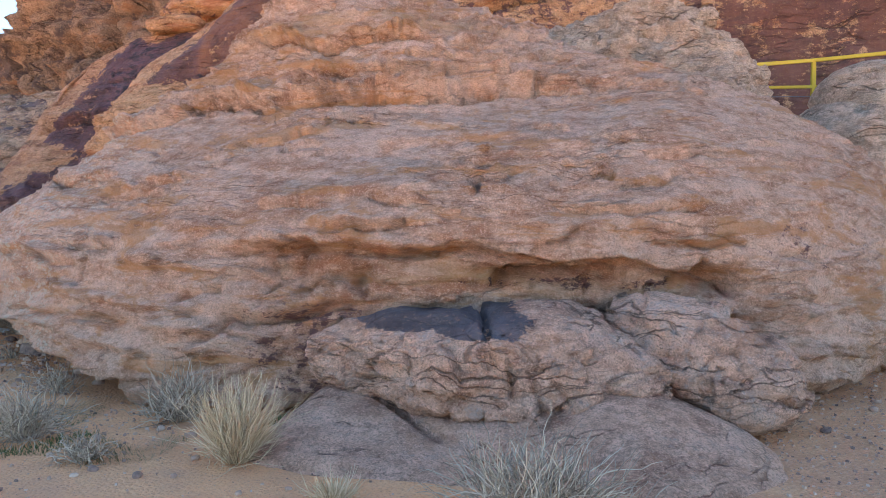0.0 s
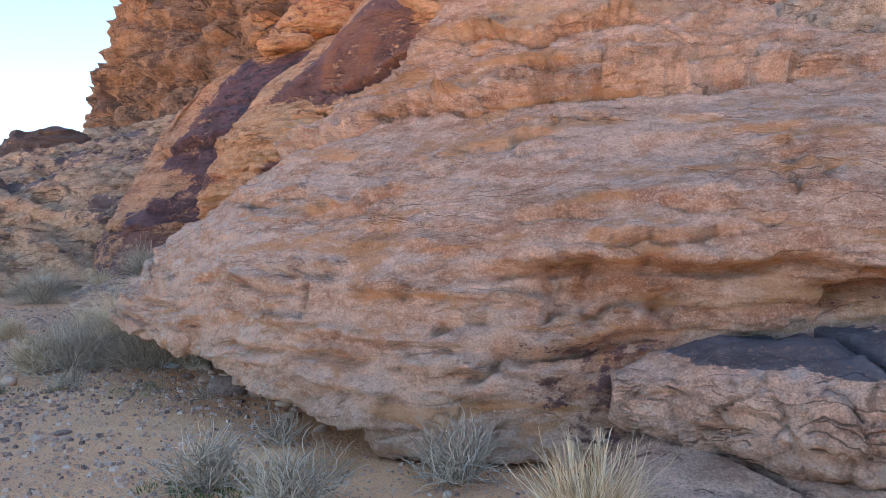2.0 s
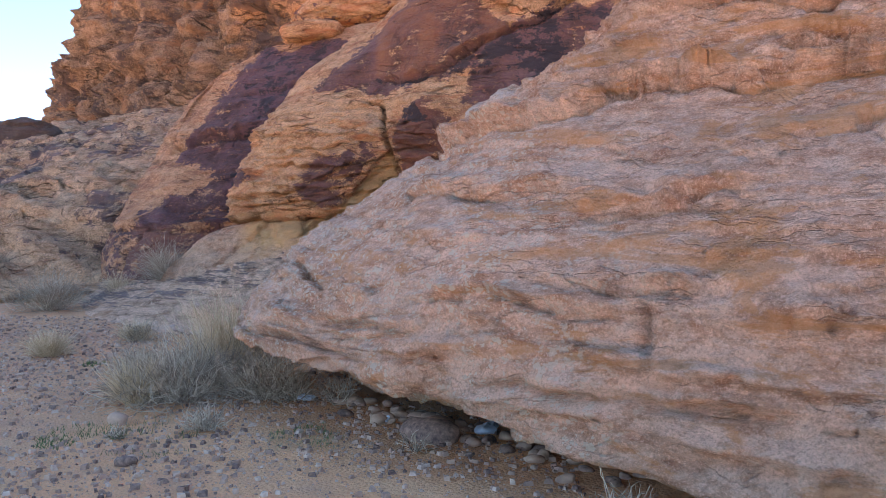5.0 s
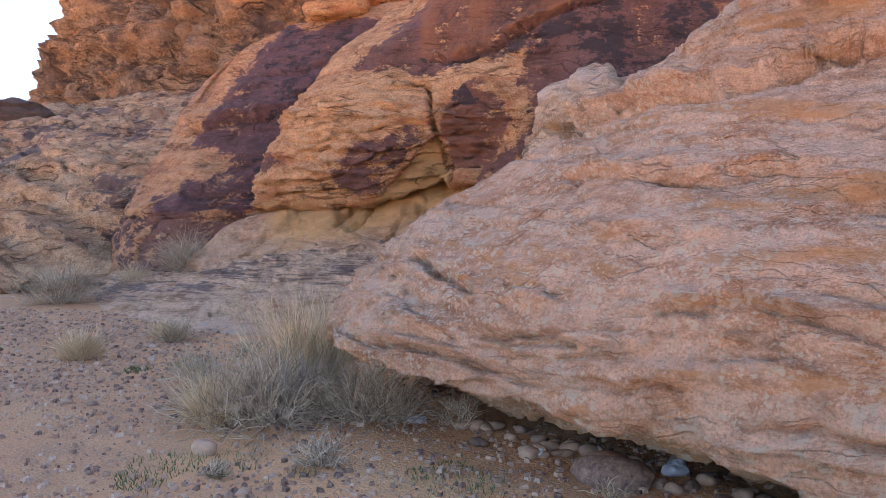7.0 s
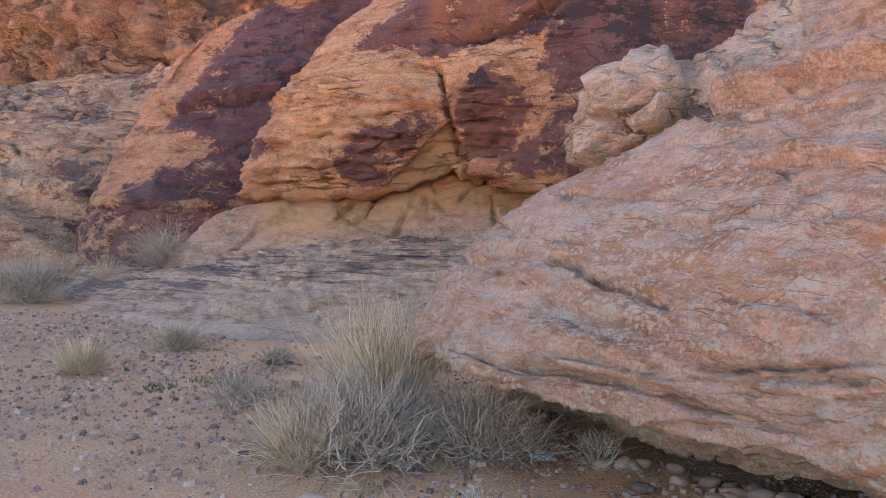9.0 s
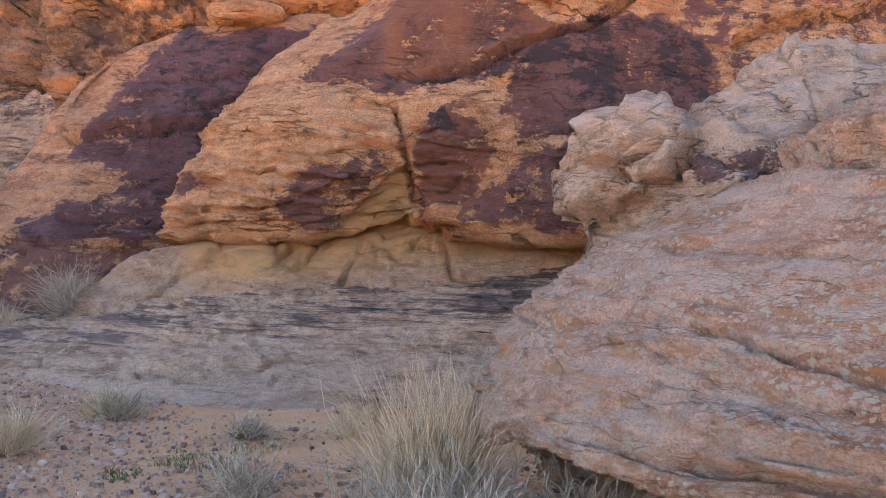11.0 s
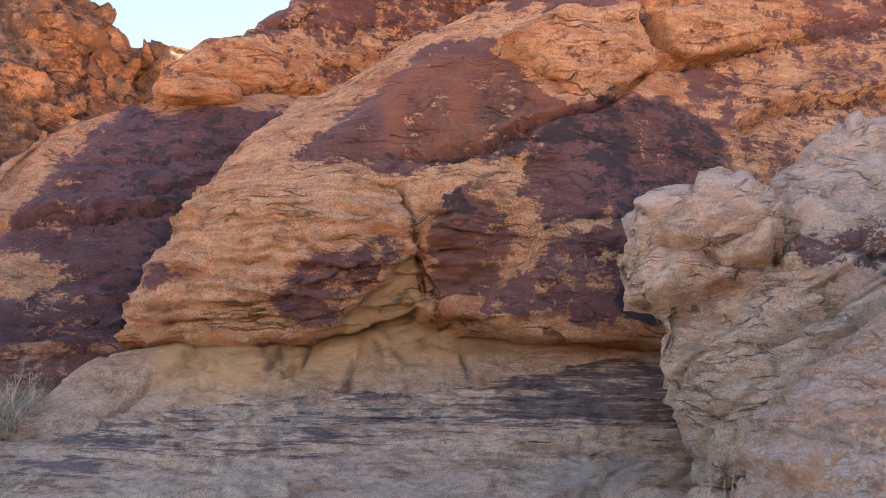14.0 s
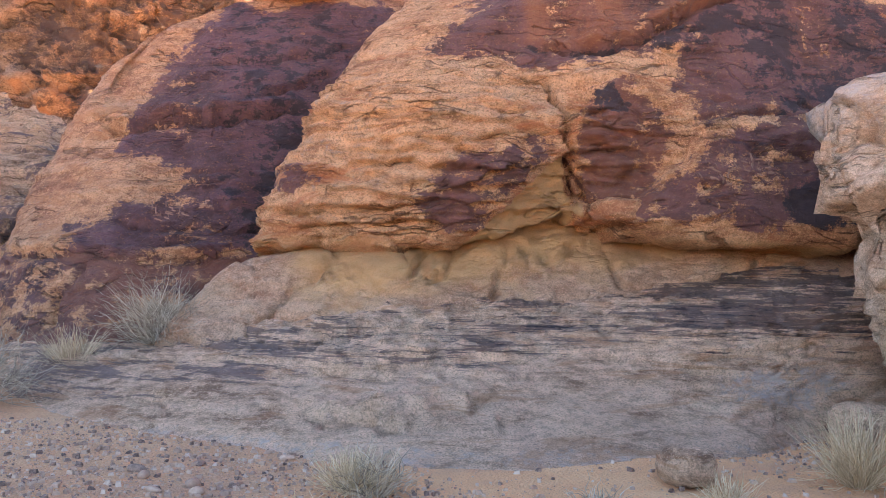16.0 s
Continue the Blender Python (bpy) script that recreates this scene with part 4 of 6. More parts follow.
        split = region(p, [(-5.75, 3.6), (-5.45, 4.2), (-4.9, 4.3), (-4.2, 3.7), (-4.5, 3.0), (-4.9, 2.5), (-5.43, 2.4)], 0.2, 23)
        nose = region(p, [(-7.24, 3.2), (-5.85, 3.47), (-6.76, 2.32), (-7.36, 2.2), (-7.93, 2.67)], 0.25, 24)
        lump_face = region(p, [(-4.94, 2.3), (-4.55, 2.94), (-4.03, 3.61), (-3.0, 3.9), (-2.0, 3.9), (-2.0, 2.2)], 0.2, 25)
        end = 0.5 * blob(p, (-9.2, 21.6, 2.9), (0.35, 1, 0.25), 0.4, 8, 0.3)
        streaks = 0.45 * smooth(-2.6, -0.6, x)
        high = 0.6 * smooth(7.2, 8.2, z + 0.9 * np.clip(-4.5 - x, 0, 9)) * smooth(-6.0, -4.5, x)
        wall = smooth(4.5, 6.5, x)
        varn = np.maximum.reduce([0.62 * wall, 0.78 * upper, 0.68 * split, 0.66 * nose, 0.62 * lump_face, end, streaks, high])
        black = 0.6 * region(p, [(-6.1, 4.95), (-5.4, 4.8), (-4.6, 5.0), (-3.2, 5.8), (-2.6, 5.6), (-3.6, 4.9), (-5.5, 4.6)], 0.12, 26)
        black = np.maximum.reduce([black, 0.7 * blob(p, (-5.2, 19.5, 4.0), (0.22, 2, 0.2), 0.5, 27, 1.0, 0.35), 0.65 * region(p, [(-3.3, 2.3), (-3.0, 2.9), (-2.0, 3.2), (-2.0, 2.2)], 0.15, 28), 0.45 * smooth(-4.0, -2.5, x) * upper])
        alcove = smooth(0.0, 0.1, (x + 6.74) * 0.72 - (z - 2.32) * 0.69) * smooth(-5.4, -5.5, x + 0.3 * (z - 2.4)) * smooth(3.5, 3.3, z)
        och = np.maximum(alcove, 0.5 * smooth(2.35, 2.0, z))
        return {"varnish": varn * (1 - alcove), "ochre": och, "rust": np.maximum.reduce([0.9 * panel, 0.5 * split, 0.45 * wall]), "black": black * (1 - panel), "pale": 0.25 * blob(p, (-8.9, 21.5, 4.2), (1.0, 2.0, 2.0), 0.5, 12)}

    ob = sheet_thing("cliff_buttress", g, shape, ORANGE, stains, close=False)
    tagged(ob, "orange sandstone buttress with dark purple desert varnish and an undercut foot", "cliff")


buttress()


def varnished_dome():
    s = []
    s.append([(-13.0, 27.5, -.2), (-12.9, 27.8, 1), (-12.6, 28, 2.3), (-12.2, 28.3, 3.5), (-11.5, 28.6, 5.0), (-10.6, 29, 5.8), (-9.8, 29.5, 6.2)])
    s.append([(-13.6, 23.2, -.2), (-13.5, 23.7, 1), (-13.3, 24.5, 2.3), (-13, 25.5, 3.5), (-12.2, 26.3, 5.2), (-11.3, 26.9, 6.2), (-10.5, 28, 6.8)])
    s.append([(-12.5, 21.4, -.1), (-12.3, 21.9, .7), (-12.1, 22.5, 1.6), (-12, 23.4, 2.6), (-12, 24.5, 3.7), (-11.8, 25.9, 5.2), (-11.0, 26.7, 6.4)])
    s.append([(-11.2, 21.2, .2), (-11.1, 21.8, 1.0), (-10.9, 22.6, 1.9), (-10.7, 23.4, 2.8), (-10.6, 24.4, 4.1), (-10.3, 25.7, 5.9), (-9.8, 26.5, 7.0)])
    s.append([(-9.8, 22.2, .9), (-9.7, 22.6, 1.6), (-9.6, 23.1, 2.3), (-9.5, 23.6, 3.1), (-9.4, 24.3, 4.3), (-9, 25.5, 6.2), (-8.6, 26.4, 7.3)])
    s.append([(-8, 22.6, 1), (-7.9, 23, 1.8), (-7.8, 23.5, 2.6), (-7.7, 24, 3.4), (-7.5, 24.5, 4.7), (-7.2, 25.4, 6.4), (-6.8, 26.4, 7.7)])
    s.append([(-5, 23, 1), (-5, 23.5, 1.8), (-5, 24, 2.6), (-5, 24.5, 3.4), (-5, 25, 5), (-5, 26, 6.8), (-4.6, 27, 8)])
    g = loft(s, 0.06)

    def shape(p, n):
        step, joint = beds(p, 0.4, (-0.12, 0.0), 0.8, 61)
        val, seam = flakes(p, (1.2, 1.2, 0.4), 271)
        d = 0.14 * fbm(p, 1.8, 4, 62) + 0.05 * fbm(p, 0.4, 4, 63) + 0.02 * step - 0.02 * joint + 0.025 * val - 0.015 * seam
        d += 0.05 * shingles(p, 0.3, (-0.12, 0.0), 0.7, 451, 0.25)
        d += short_cracks(p, 16, (-12.8, -9.0, 1.0, 6.5), 1.0, 0.05, 0.08, 0.07, 0.08, 27)
        p = p + n * d[:, None]
        for points, width, depth, ledge in (
                ([(-12.0, 3.9), (-11.11, 4.17), (-10.23, 4.27), (-9.43, 4.44), (-8.6, 4.6)], 0.08, 0.4, 0.3),
                ([(-9.4, 4.75), (-9.01, 4.89), (-8.47, 5.24), (-8.0, 5.4)], 0.05, 0.2, 0.12),
                ([(-10.16, 5.51), (-9.1, 5.61), (-7.65, 6.04)], 0.05, 0.14, 0.1),
                ([(-13.4, 1.83), (-12.73, 1.79), (-11.96, 1.85), (-10.89, 1.76), (-9.79, 1.92)], 0.06, 0.16, 0.14),
                ([(-12.04, 1.79), (-12.08, 1.52), (-12.34, 1.19), (-12.39, 0.71)], 0.05, 0.16, 0.0)):
            d += crack(p, points, width, depth, ledge=ledge)
        return d

    def stains(p, n):
        x, z = p[:, 0], p[:, 2]
        main = region(p, [(-9.98, 6.9), (-10.92, 5.61), (-11.51, 4.29), (-11.7, 3.7), (-11.3, 3.3), (-10.8, 3.3), (-11.1, 2.8), (-11.82, 2.5), (-12.42, 2.28), (-12.6, 1.85), (-9.0, 1.85), (-7, 3), (-6.5, 7.3)], 0.3, 13, 0.3)
        low = 0.62 * smooth(1.95, 1.8, z)
        return {"varnish": np.maximum(0.78 * main, low), "rust": 0.6 * smooth(1.9, 1.8, z) + 0.25 * blob(p, (-11.0, 24, 4.6), (0.8, 2, 0.6), 0.5, 15), "black": 0.34 * main * smooth(-11.5, -9.5, x), "pale": 0.2 * smooth(-11.6, -12.4, x)}

    tagged(sheet_thing("cliff_dome", g, shape, PURPLE, stains, close=False), "sloping sandstone dome coated in dark purple varnish, with pecked rock drawings", "cliff")


varnished_dome()


def yellow_footing():
    s = []
    s.append([(-11.3, 20.2, .1), (-11.25, 20.4, .25), (-11.2, 20.6, .4), (-11.1, 21.4, .4)])
    s.append([(-10.5, 20.2, .4), (-10.35, 20.8, 1.0), (-10.25, 21.3, 1.5), (-10, 22.3, 1.65)])
    s.append([(-9.5, 20.3, .6), (-9.4, 20.8, 1.2), (-9.3, 21.4, 1.82), (-9.2, 22.6, 2.0)])
    s.append([(-8.4, 20.0, .75), (-8.1, 20.3, 1.3), (-8, 20.6, 1.75), (-7.9, 21.8, 2.3)])
    s.append([(-7, 19.8, .9), (-7.1, 20.2, 1.4), (-7.2, 20.6, 1.8), (-7, 21.5, 2.5)])
    s.append([(-5.8, 19.7, 1.1), (-5.6, 20, 1.6), (-5.5, 20.3, 2.1), (-5.4, 21.0, 2.9)])
    s.append([(-4.4, 19.6, 1.3), (-4.3, 19.9, 1.8), (-4.3, 20.3, 2.1), (-4.2, 20.7, 2.8)])
    s.append([(-2.6, 18.8, 1.6), (-2.5, 19.2, 1.9), (-2.4, 19.6, 2.1), (-2.4, 20.3, 2.7)])
    s.append([(-.5, 18.4, 1.8), (-.5, 18.9, 2.0), (-.4, 19.4, 2.2), (-.4, 20.2, 2.7)])
    g = loft(s, 0.04)

    def shape(p, n):
        step, joint = beds(p, 0.35, (-0.1, 0), 0.9, 71)
        cell = np.abs(fbm(p, 0.8, 2, 72, squash=(1.6, 1, 0.8)))
        val, seam = flakes(p, (0.8, 0.8, 0.5), 281)
        d = 0.045 * val - 0.03 * seam + 0.05 * fbm(p, 0.8, 4, 73) + 0.03 * step - 0.04 * joint - 0.03 * smooth(0.05, 0.0, cell)
        p = p + n * d[:, None]
        for points in ([(-6.05, 2.11), (-6.06, 1.77), (-6.04, 1.45)], [(-6.19, 2.11), (-6.4, 1.75), (-6.52, 1.52), (-6.8, 1.0)], [(-7.0, 2.07), (-7.09, 1.76), (-7.53, 1.43)], [(-7.3, 1.99), (-7.79, 1.54)],
                       [(-5.23, 2.21), (-5.67, 1.84), (-6.02, 1.81)], [(-4.9, 2.17), (-4.83, 1.63), (-4.59, 1.47), (-3.9, 1.53), (-3.19, 1.74), (-2.42, 1.89)], [(-8.56, 1.94), (-8.95, 1.55), (-9.29, 1.24), (-9.7, 0.85)]):
            d += crack(p, points, 0.042, 0.14, ledge=0.05)
        d += crack(p, [(-9.75, 0.79), (-9.08, 0.95), (-8.32, 0.94), (-7.85, 1.04), (-6.87, 1.0)], 0.06, 0.16, ledge=0.1)
        return d

    def stains(p, n):
        return {"ochre": 0.28 + 0.6 * smooth(1.1, 2.0, p[:, 2] - 0.12 * (p[:, 0] + 7)) * smooth(-9.8, -8.6, p[:, 0]), "varnish": 0.3 * smooth(1.4, 0.9, p[:, 2] - 0.1 * (p[:, 0] + 7))}

    tagged(sheet_thing("cliff_footing", g, shape, FOOTING, stains, close=False), "soft yellow-ochre sandstone band under the overhang", "cliff")


yellow_footing()


def apron():
    s = []
    s.append([(-13.6, 20.8, -.3), (-13.6, 21.4, 0), (-13.4, 22, .25), (-13.2, 22.8, .5), (-13, 23.6, .7)])
    s.append([(-12.5, 19.2, -.3), (-12.4, 19.8, -.02), (-12.3, 20.7, .25), (-12.2, 21.6, .55), (-12, 22.5, .7)])
    s.append([(-11, 17.8, -.3), (-11, 18.3, -.02), (-11, 19.4, .28), (-10.9, 20.4, .55), (-10.8, 21.4, .7)])
    s.append([(-9.5, 16.1, -.3), (-9.4, 16.7, -.04), (-9.2, 18.5, .42), (-9.2, 19.6, .72), (-9, 20.8, .95)])
    s.append([(-7.8, 15.5, -.3), (-7.8, 16.1, -.04), (-7.9, 18.05, .48), (-7.8, 19.3, .8), (-7.5, 20.5, 1.15)])
    s.append([(-6, 15.3, -.3), (-6, 16, -.03), (-6, 17.6, .45), (-5.9, 18.7, .98), (-5.6, 20.2, 1.4)])
    s.append([(-4.6, 16.2, -.3), (-4.5, 16.8, .25), (-4.3, 17.3, .7), (-4.1, 17.9, 1.15), (-4, 20, 1.6)])
    s.append([(-2.9, 16.4, -.3), (-2.7, 16.8, .4), (-2.6, 17.3, .95), (-2.5, 18, 1.4), (-2.4, 19.6, 1.95)])
    s.append([(0, 16, -.3), (0, 16.8, .5), (0, 17.3, 1.0), (0, 18, 1.5), (0, 19.6, 2.0)])
    g = loft(s, 0.036)

    def shape(p, n):
        step, joint = beds(p, 0.12, (-0.1, -0.05), 0.9, 81)
        thin, tj = beds(p, 0.045, (-0.12, -0.05), 0.9, 91)
        up = smooth(0.25, 0.7, p[:, 2])
        val, seam = flakes(p, (0.9, 0.9, 0.10), 291)
        plates = 0.07 * shingles(p, 0.10, (-0.1, -0.05), 0.8, 461, 0.05, 11.0) + 0.03 * shingles(p, 0.04, (-0.12, -0.05), 0.9, 471, 0.0, 14.0)
        edges = short_cracks(p, 70, (-12.5, -3.0, 0.1, 1.5), 1.1, 0.026, 0.05, 0.05, 0.07, 35)
        for points in ([(-10.72, 0.57), (-10.04, 0.72), (-9.24, 0.73), (-8.41, 0.83), (-7.51, 0.93), (-6.33, 1.14), (-5.07, 1.39), (-3.99, 1.49)], [(-9.6, 0.76), (-8.97, 0.72), (-8.03, 0.81), (-6.98, 0.88), (-5.84, 1.03), (-4.96, 1.13), (-3.91, 1.25)],
                       [(-9.41, 0.5), (-8.57, 0.51), (-7.57, 0.58), (-6.47, 0.7)], [(-9.02, 0.11), (-8.42, 0.23), (-7.77, 0.33), (-7.12, 0.37)]):
            edges = edges + crack(p, points, 0.032, 0.08, ledge=0.09)
        return edges + (0.2 + 0.8 * up) * plates + 0.10 * fbm(p, 1.3, 4, 82) + (0.25 + 0.75 * up) * (0.03 * val - 0.015 * seam) + (0.3 + 0.7 * up) * (0.06 * step - 0.04 * joint + 0.015 * thin - 0.012 * tj)

    def stains(p, n):
        z = p[:, 2] - 0.10 * (p[:, 0] + 7)
        varn = 0.40 * smooth(0.40, 0.80, z) + 0.18 * smooth(-5.5, -4.2, p[:, 0])
        pale = 0.4 * smooth(0.12, -0.02, p[:, 2]) + 0.6 * blob(p, (-4.5, 17.0, 0.45), (0.8, 0.5, 0.25), 0.4, 15)
        black = 0.2 * region(p, [(-9.6, 0.8), (-8.5, 0.95), (-7.0, 0.95), (-5.0, 1.4), (-2.5, 1.9), (-2.5, 0.9), (-4.2, 0.6), (-5.8, 0.85), (-8.0, 0.72)], 0.12, 29, 0.2)
        return {"varnish": varn, "pale": pale, "black": black}

    tagged(sheet_thing("rock_apron", g, shape, LEDGE, stains, outward=(0, -0.4, 1), close=False), "finely layered grey-brown rock apron sloping from the cliff to the sand", "rock")


apron()


def broken_slab(name, outline, front, depth, seed, label, stains=None):
    """A thick broken block with a given outline in the plane of x and z and a weathered front."""
    o = spline(np.array(outline + outline[:1], float), 9)
    c = np.array(outline, float).mean(0)
    rows = []
    for k, y in ((0.02, 0.0), (0.3, -0.01), (0.6, 0.0), (0.8, 0.02), (0.92, 0.05), (0.98, 0.11), (1.0, 0.2), (1.0, 0.5), (0.97, 0.8), (0.6, 1.0), (0.02, 1.0)):
        q = c + (o - c) * k
        rows.append(np.stack([q[:, 0], np.full(len(o), front + y * depth), q[:, 1]], 1))
    g = even(spline(np.array(rows), 6), 0.04)
    m = np.array([c[0], front + depth / 2, c[1]])
    p = g.reshape(-1, 3)
    nn = (p - m) / np.linalg.norm(p - m, axis=1, keepdims=True)
    val, seam = flakes(p, (0.7, 0.7, 0.4), seed + 400)
    d = 0.07 * fbm(p, 0.7, 5, seed) + 0.05 * val - 0.04 * seam + 0.06 * shingles(p, 0.2, (-0.3, 0), 0.7, seed + 3, 0.1)
    d = d.reshape(g.shape[:2])
    d[:, -1] = d[:, 0]
    p = p + nn * d.reshape(-1)[:, None]
    marks = {k: np.zeros(len(p)) for k in MARKS}
    if stains:
        marks.update(stains(p, nn))
    base = np.array([c[0], front + depth / 2, p[:, 2].min()])
    ob = new(name, mesh_of(name, p - base, grid_quads(*g.shape[:2]), ORANGE, marks))
    ob.location = base
    return tagged(ob, label, "rock")


def upper_cliff():
    # the high wall above, that keeps the place in shade
    s = []
    for x, y0, z0, lean in ((-1.6, 21.4, 8.2, 1.6), (0.5, 20.3, 7.7, 1.4), (3.2, 19.9, 8.3, 1.3), (6, 19.4, 8.9, 1.2), (10, 18.0, 9.3, 1.0), (18, 15.5, 9.5, 1.0), (34, 8, 9, 1.0), (60, -2, 8, 1.0)):
        s.append([(x, y0 + 1.2, z0 - 1.0), (x, y0 - 0.2, z0), (x, y0 - 0.25, z0 + 0.8), (x + .1, y0 + 0.3, z0 + 1.6), (x + .3, y0 + lean, z0 + 5), (x + .6, y0 + lean * 2, z0 + 12), (x + 1, y0 + lean * 4, z0 + 20.5), (x + 2, y0 + 70, z0 + 50)])
    g = loft(s, 0.22)

    def shape(p, n):
        step, joint = beds(p, 1.1, (0.05, 0), 0.9, 101)
        val, seam = flakes(p, (2.5, 2.5, 1.2), 301)
        return 0.2 * val - 0.12 * seam + 0.4 * fbm(p, 3, 5, 102) + 0.12 * step - 0.15 * joint

    def stains(p, n):
        return {"varnish": 0.42 + 0.25 * smooth(8, 14, p[:, 2])}

    tagged(sheet_thing("upper_cliff", g, shape, ORANGE, stains, close=True), "high orange cliff wall streaked with dark varnish above the buttress", "cliff")

    # blocks lodged on the slope
    broken_slab("cliff_block", [(-4.15, 7.0), (-3.25, 7.6), (-2.5, 7.75), (-1.75, 7.95), (-1.7, 7.65), (-1.33, 6.9), (-1.65, 6.7), (-2.4, 6.22), (-2.99, 5.95), (-3.3, 6.35), (-3.75, 6.65)], 19.62, 1.6, 111, "wedge of orange sandstone lodged under the upper cliff", lambda p, n: {"varnish": 0.25 * blob(p, (-2.9, 19.6, 6.9), (0.7, 1, 0.6), 0.5, 31)})
    broken_slab("cliff_block", [(-1.4, 7.8), (-0.6, 8.1), (0.15, 8.2), (0.8, 8.02), (0.88, 7.6), (0.3, 7.4), (-0.5, 7.12), (-1.1, 7.1)], 19.55, 1.4, 112, "rounded orange sandstone block resting on the cliff ledge")
    lump("cliff_block", ORANGE, (-0.6, 20.8, 8.5), (0.6, 0.6, 0.35), (0, -20, 0), 2.6, (70, 50), 0.1, 0.7, 113, 0.3, label="small orange sandstone block on the cliff ledge")
    lump("cliff_block", ORANGE, (-8.5, 26.4, 7.45), (0.95, 0.7, 0.28), (0, -4, 0), 3, (90, 50), 0.1, 0.8, 114, 0.15, label="flat orange sandstone block perched on the varnished dome")

    s = []
    s.append([(-9.0, 28.5, 7.6), (-9.2, 27.3, 7.9), (-9.25, 27.1, 8.1), (-9.0, 27.2, 8.5), (-8.6, 27.8, 8.8), (-8.2, 29.5, 8.8)])
    s.append([(-8, 28.2, 7.7), (-8.3, 26.9, 7.95), (-8.3, 26.7, 8.3), (-8.0, 26.9, 9.0), (-7.6, 27.6, 9.5), (-7.2, 29.5, 9.8)])
    s.append([(-6.8, 28.2, 7.9), (-6.8, 27.2, 8.0), (-6.7, 27, 8.6), (-6.5, 27.2, 9.6), (-6.2, 27.8, 10.6), (-5.8, 29.8, 11.4)])
    s.append([(-4.5, 28.6, 8.3), (-4.5, 27.8, 8.6), (-4.4, 27.6, 9.4), (-4.2, 28, 10.8), (-3.9, 28.6, 12.4), (-3.5, 31, 13.5)])
    s.append([(-1.5, 29, 8.3), (-1.5, 28.2, 8.8), (-1.4, 28, 10), (-1.2, 28.4, 12), (-1, 29, 14.5), (-.5, 32, 16)])
    s.append([(3, 29, 9), (3, 28.4, 10), (3, 28.4, 12), (3, 29, 15), (3, 30, 19), (3, 33, 22)])
    g = loft(s, 0.1)

    def shape2(p, n):
        step, joint = beds(p, 0.5, (-0.15, 0), 0.9, 121)
        val, seam = flakes(p, (1.4, 1.4, 0.5), 311)
        return 0.14 * val - 0.06 * seam + 0.2 * fbm(p, 1.3, 5, 122) + 0.1 * step - 0.1 * joint

    tagged(sheet_thing("overhanging_ledge", g, shape2, ORANGE, lambda p, n: {"varnish": 0.34 + 0.25 * smooth(9.0, 9.8, p[:, 2] - 0.25 * (p[:, 0] + 7)), "ochre": 0.3 * smooth(8.6, 8.0, p[:, 2])}), "jutting orange sandstone ledge above the varnished dome", "cliff")


upper_cliff()


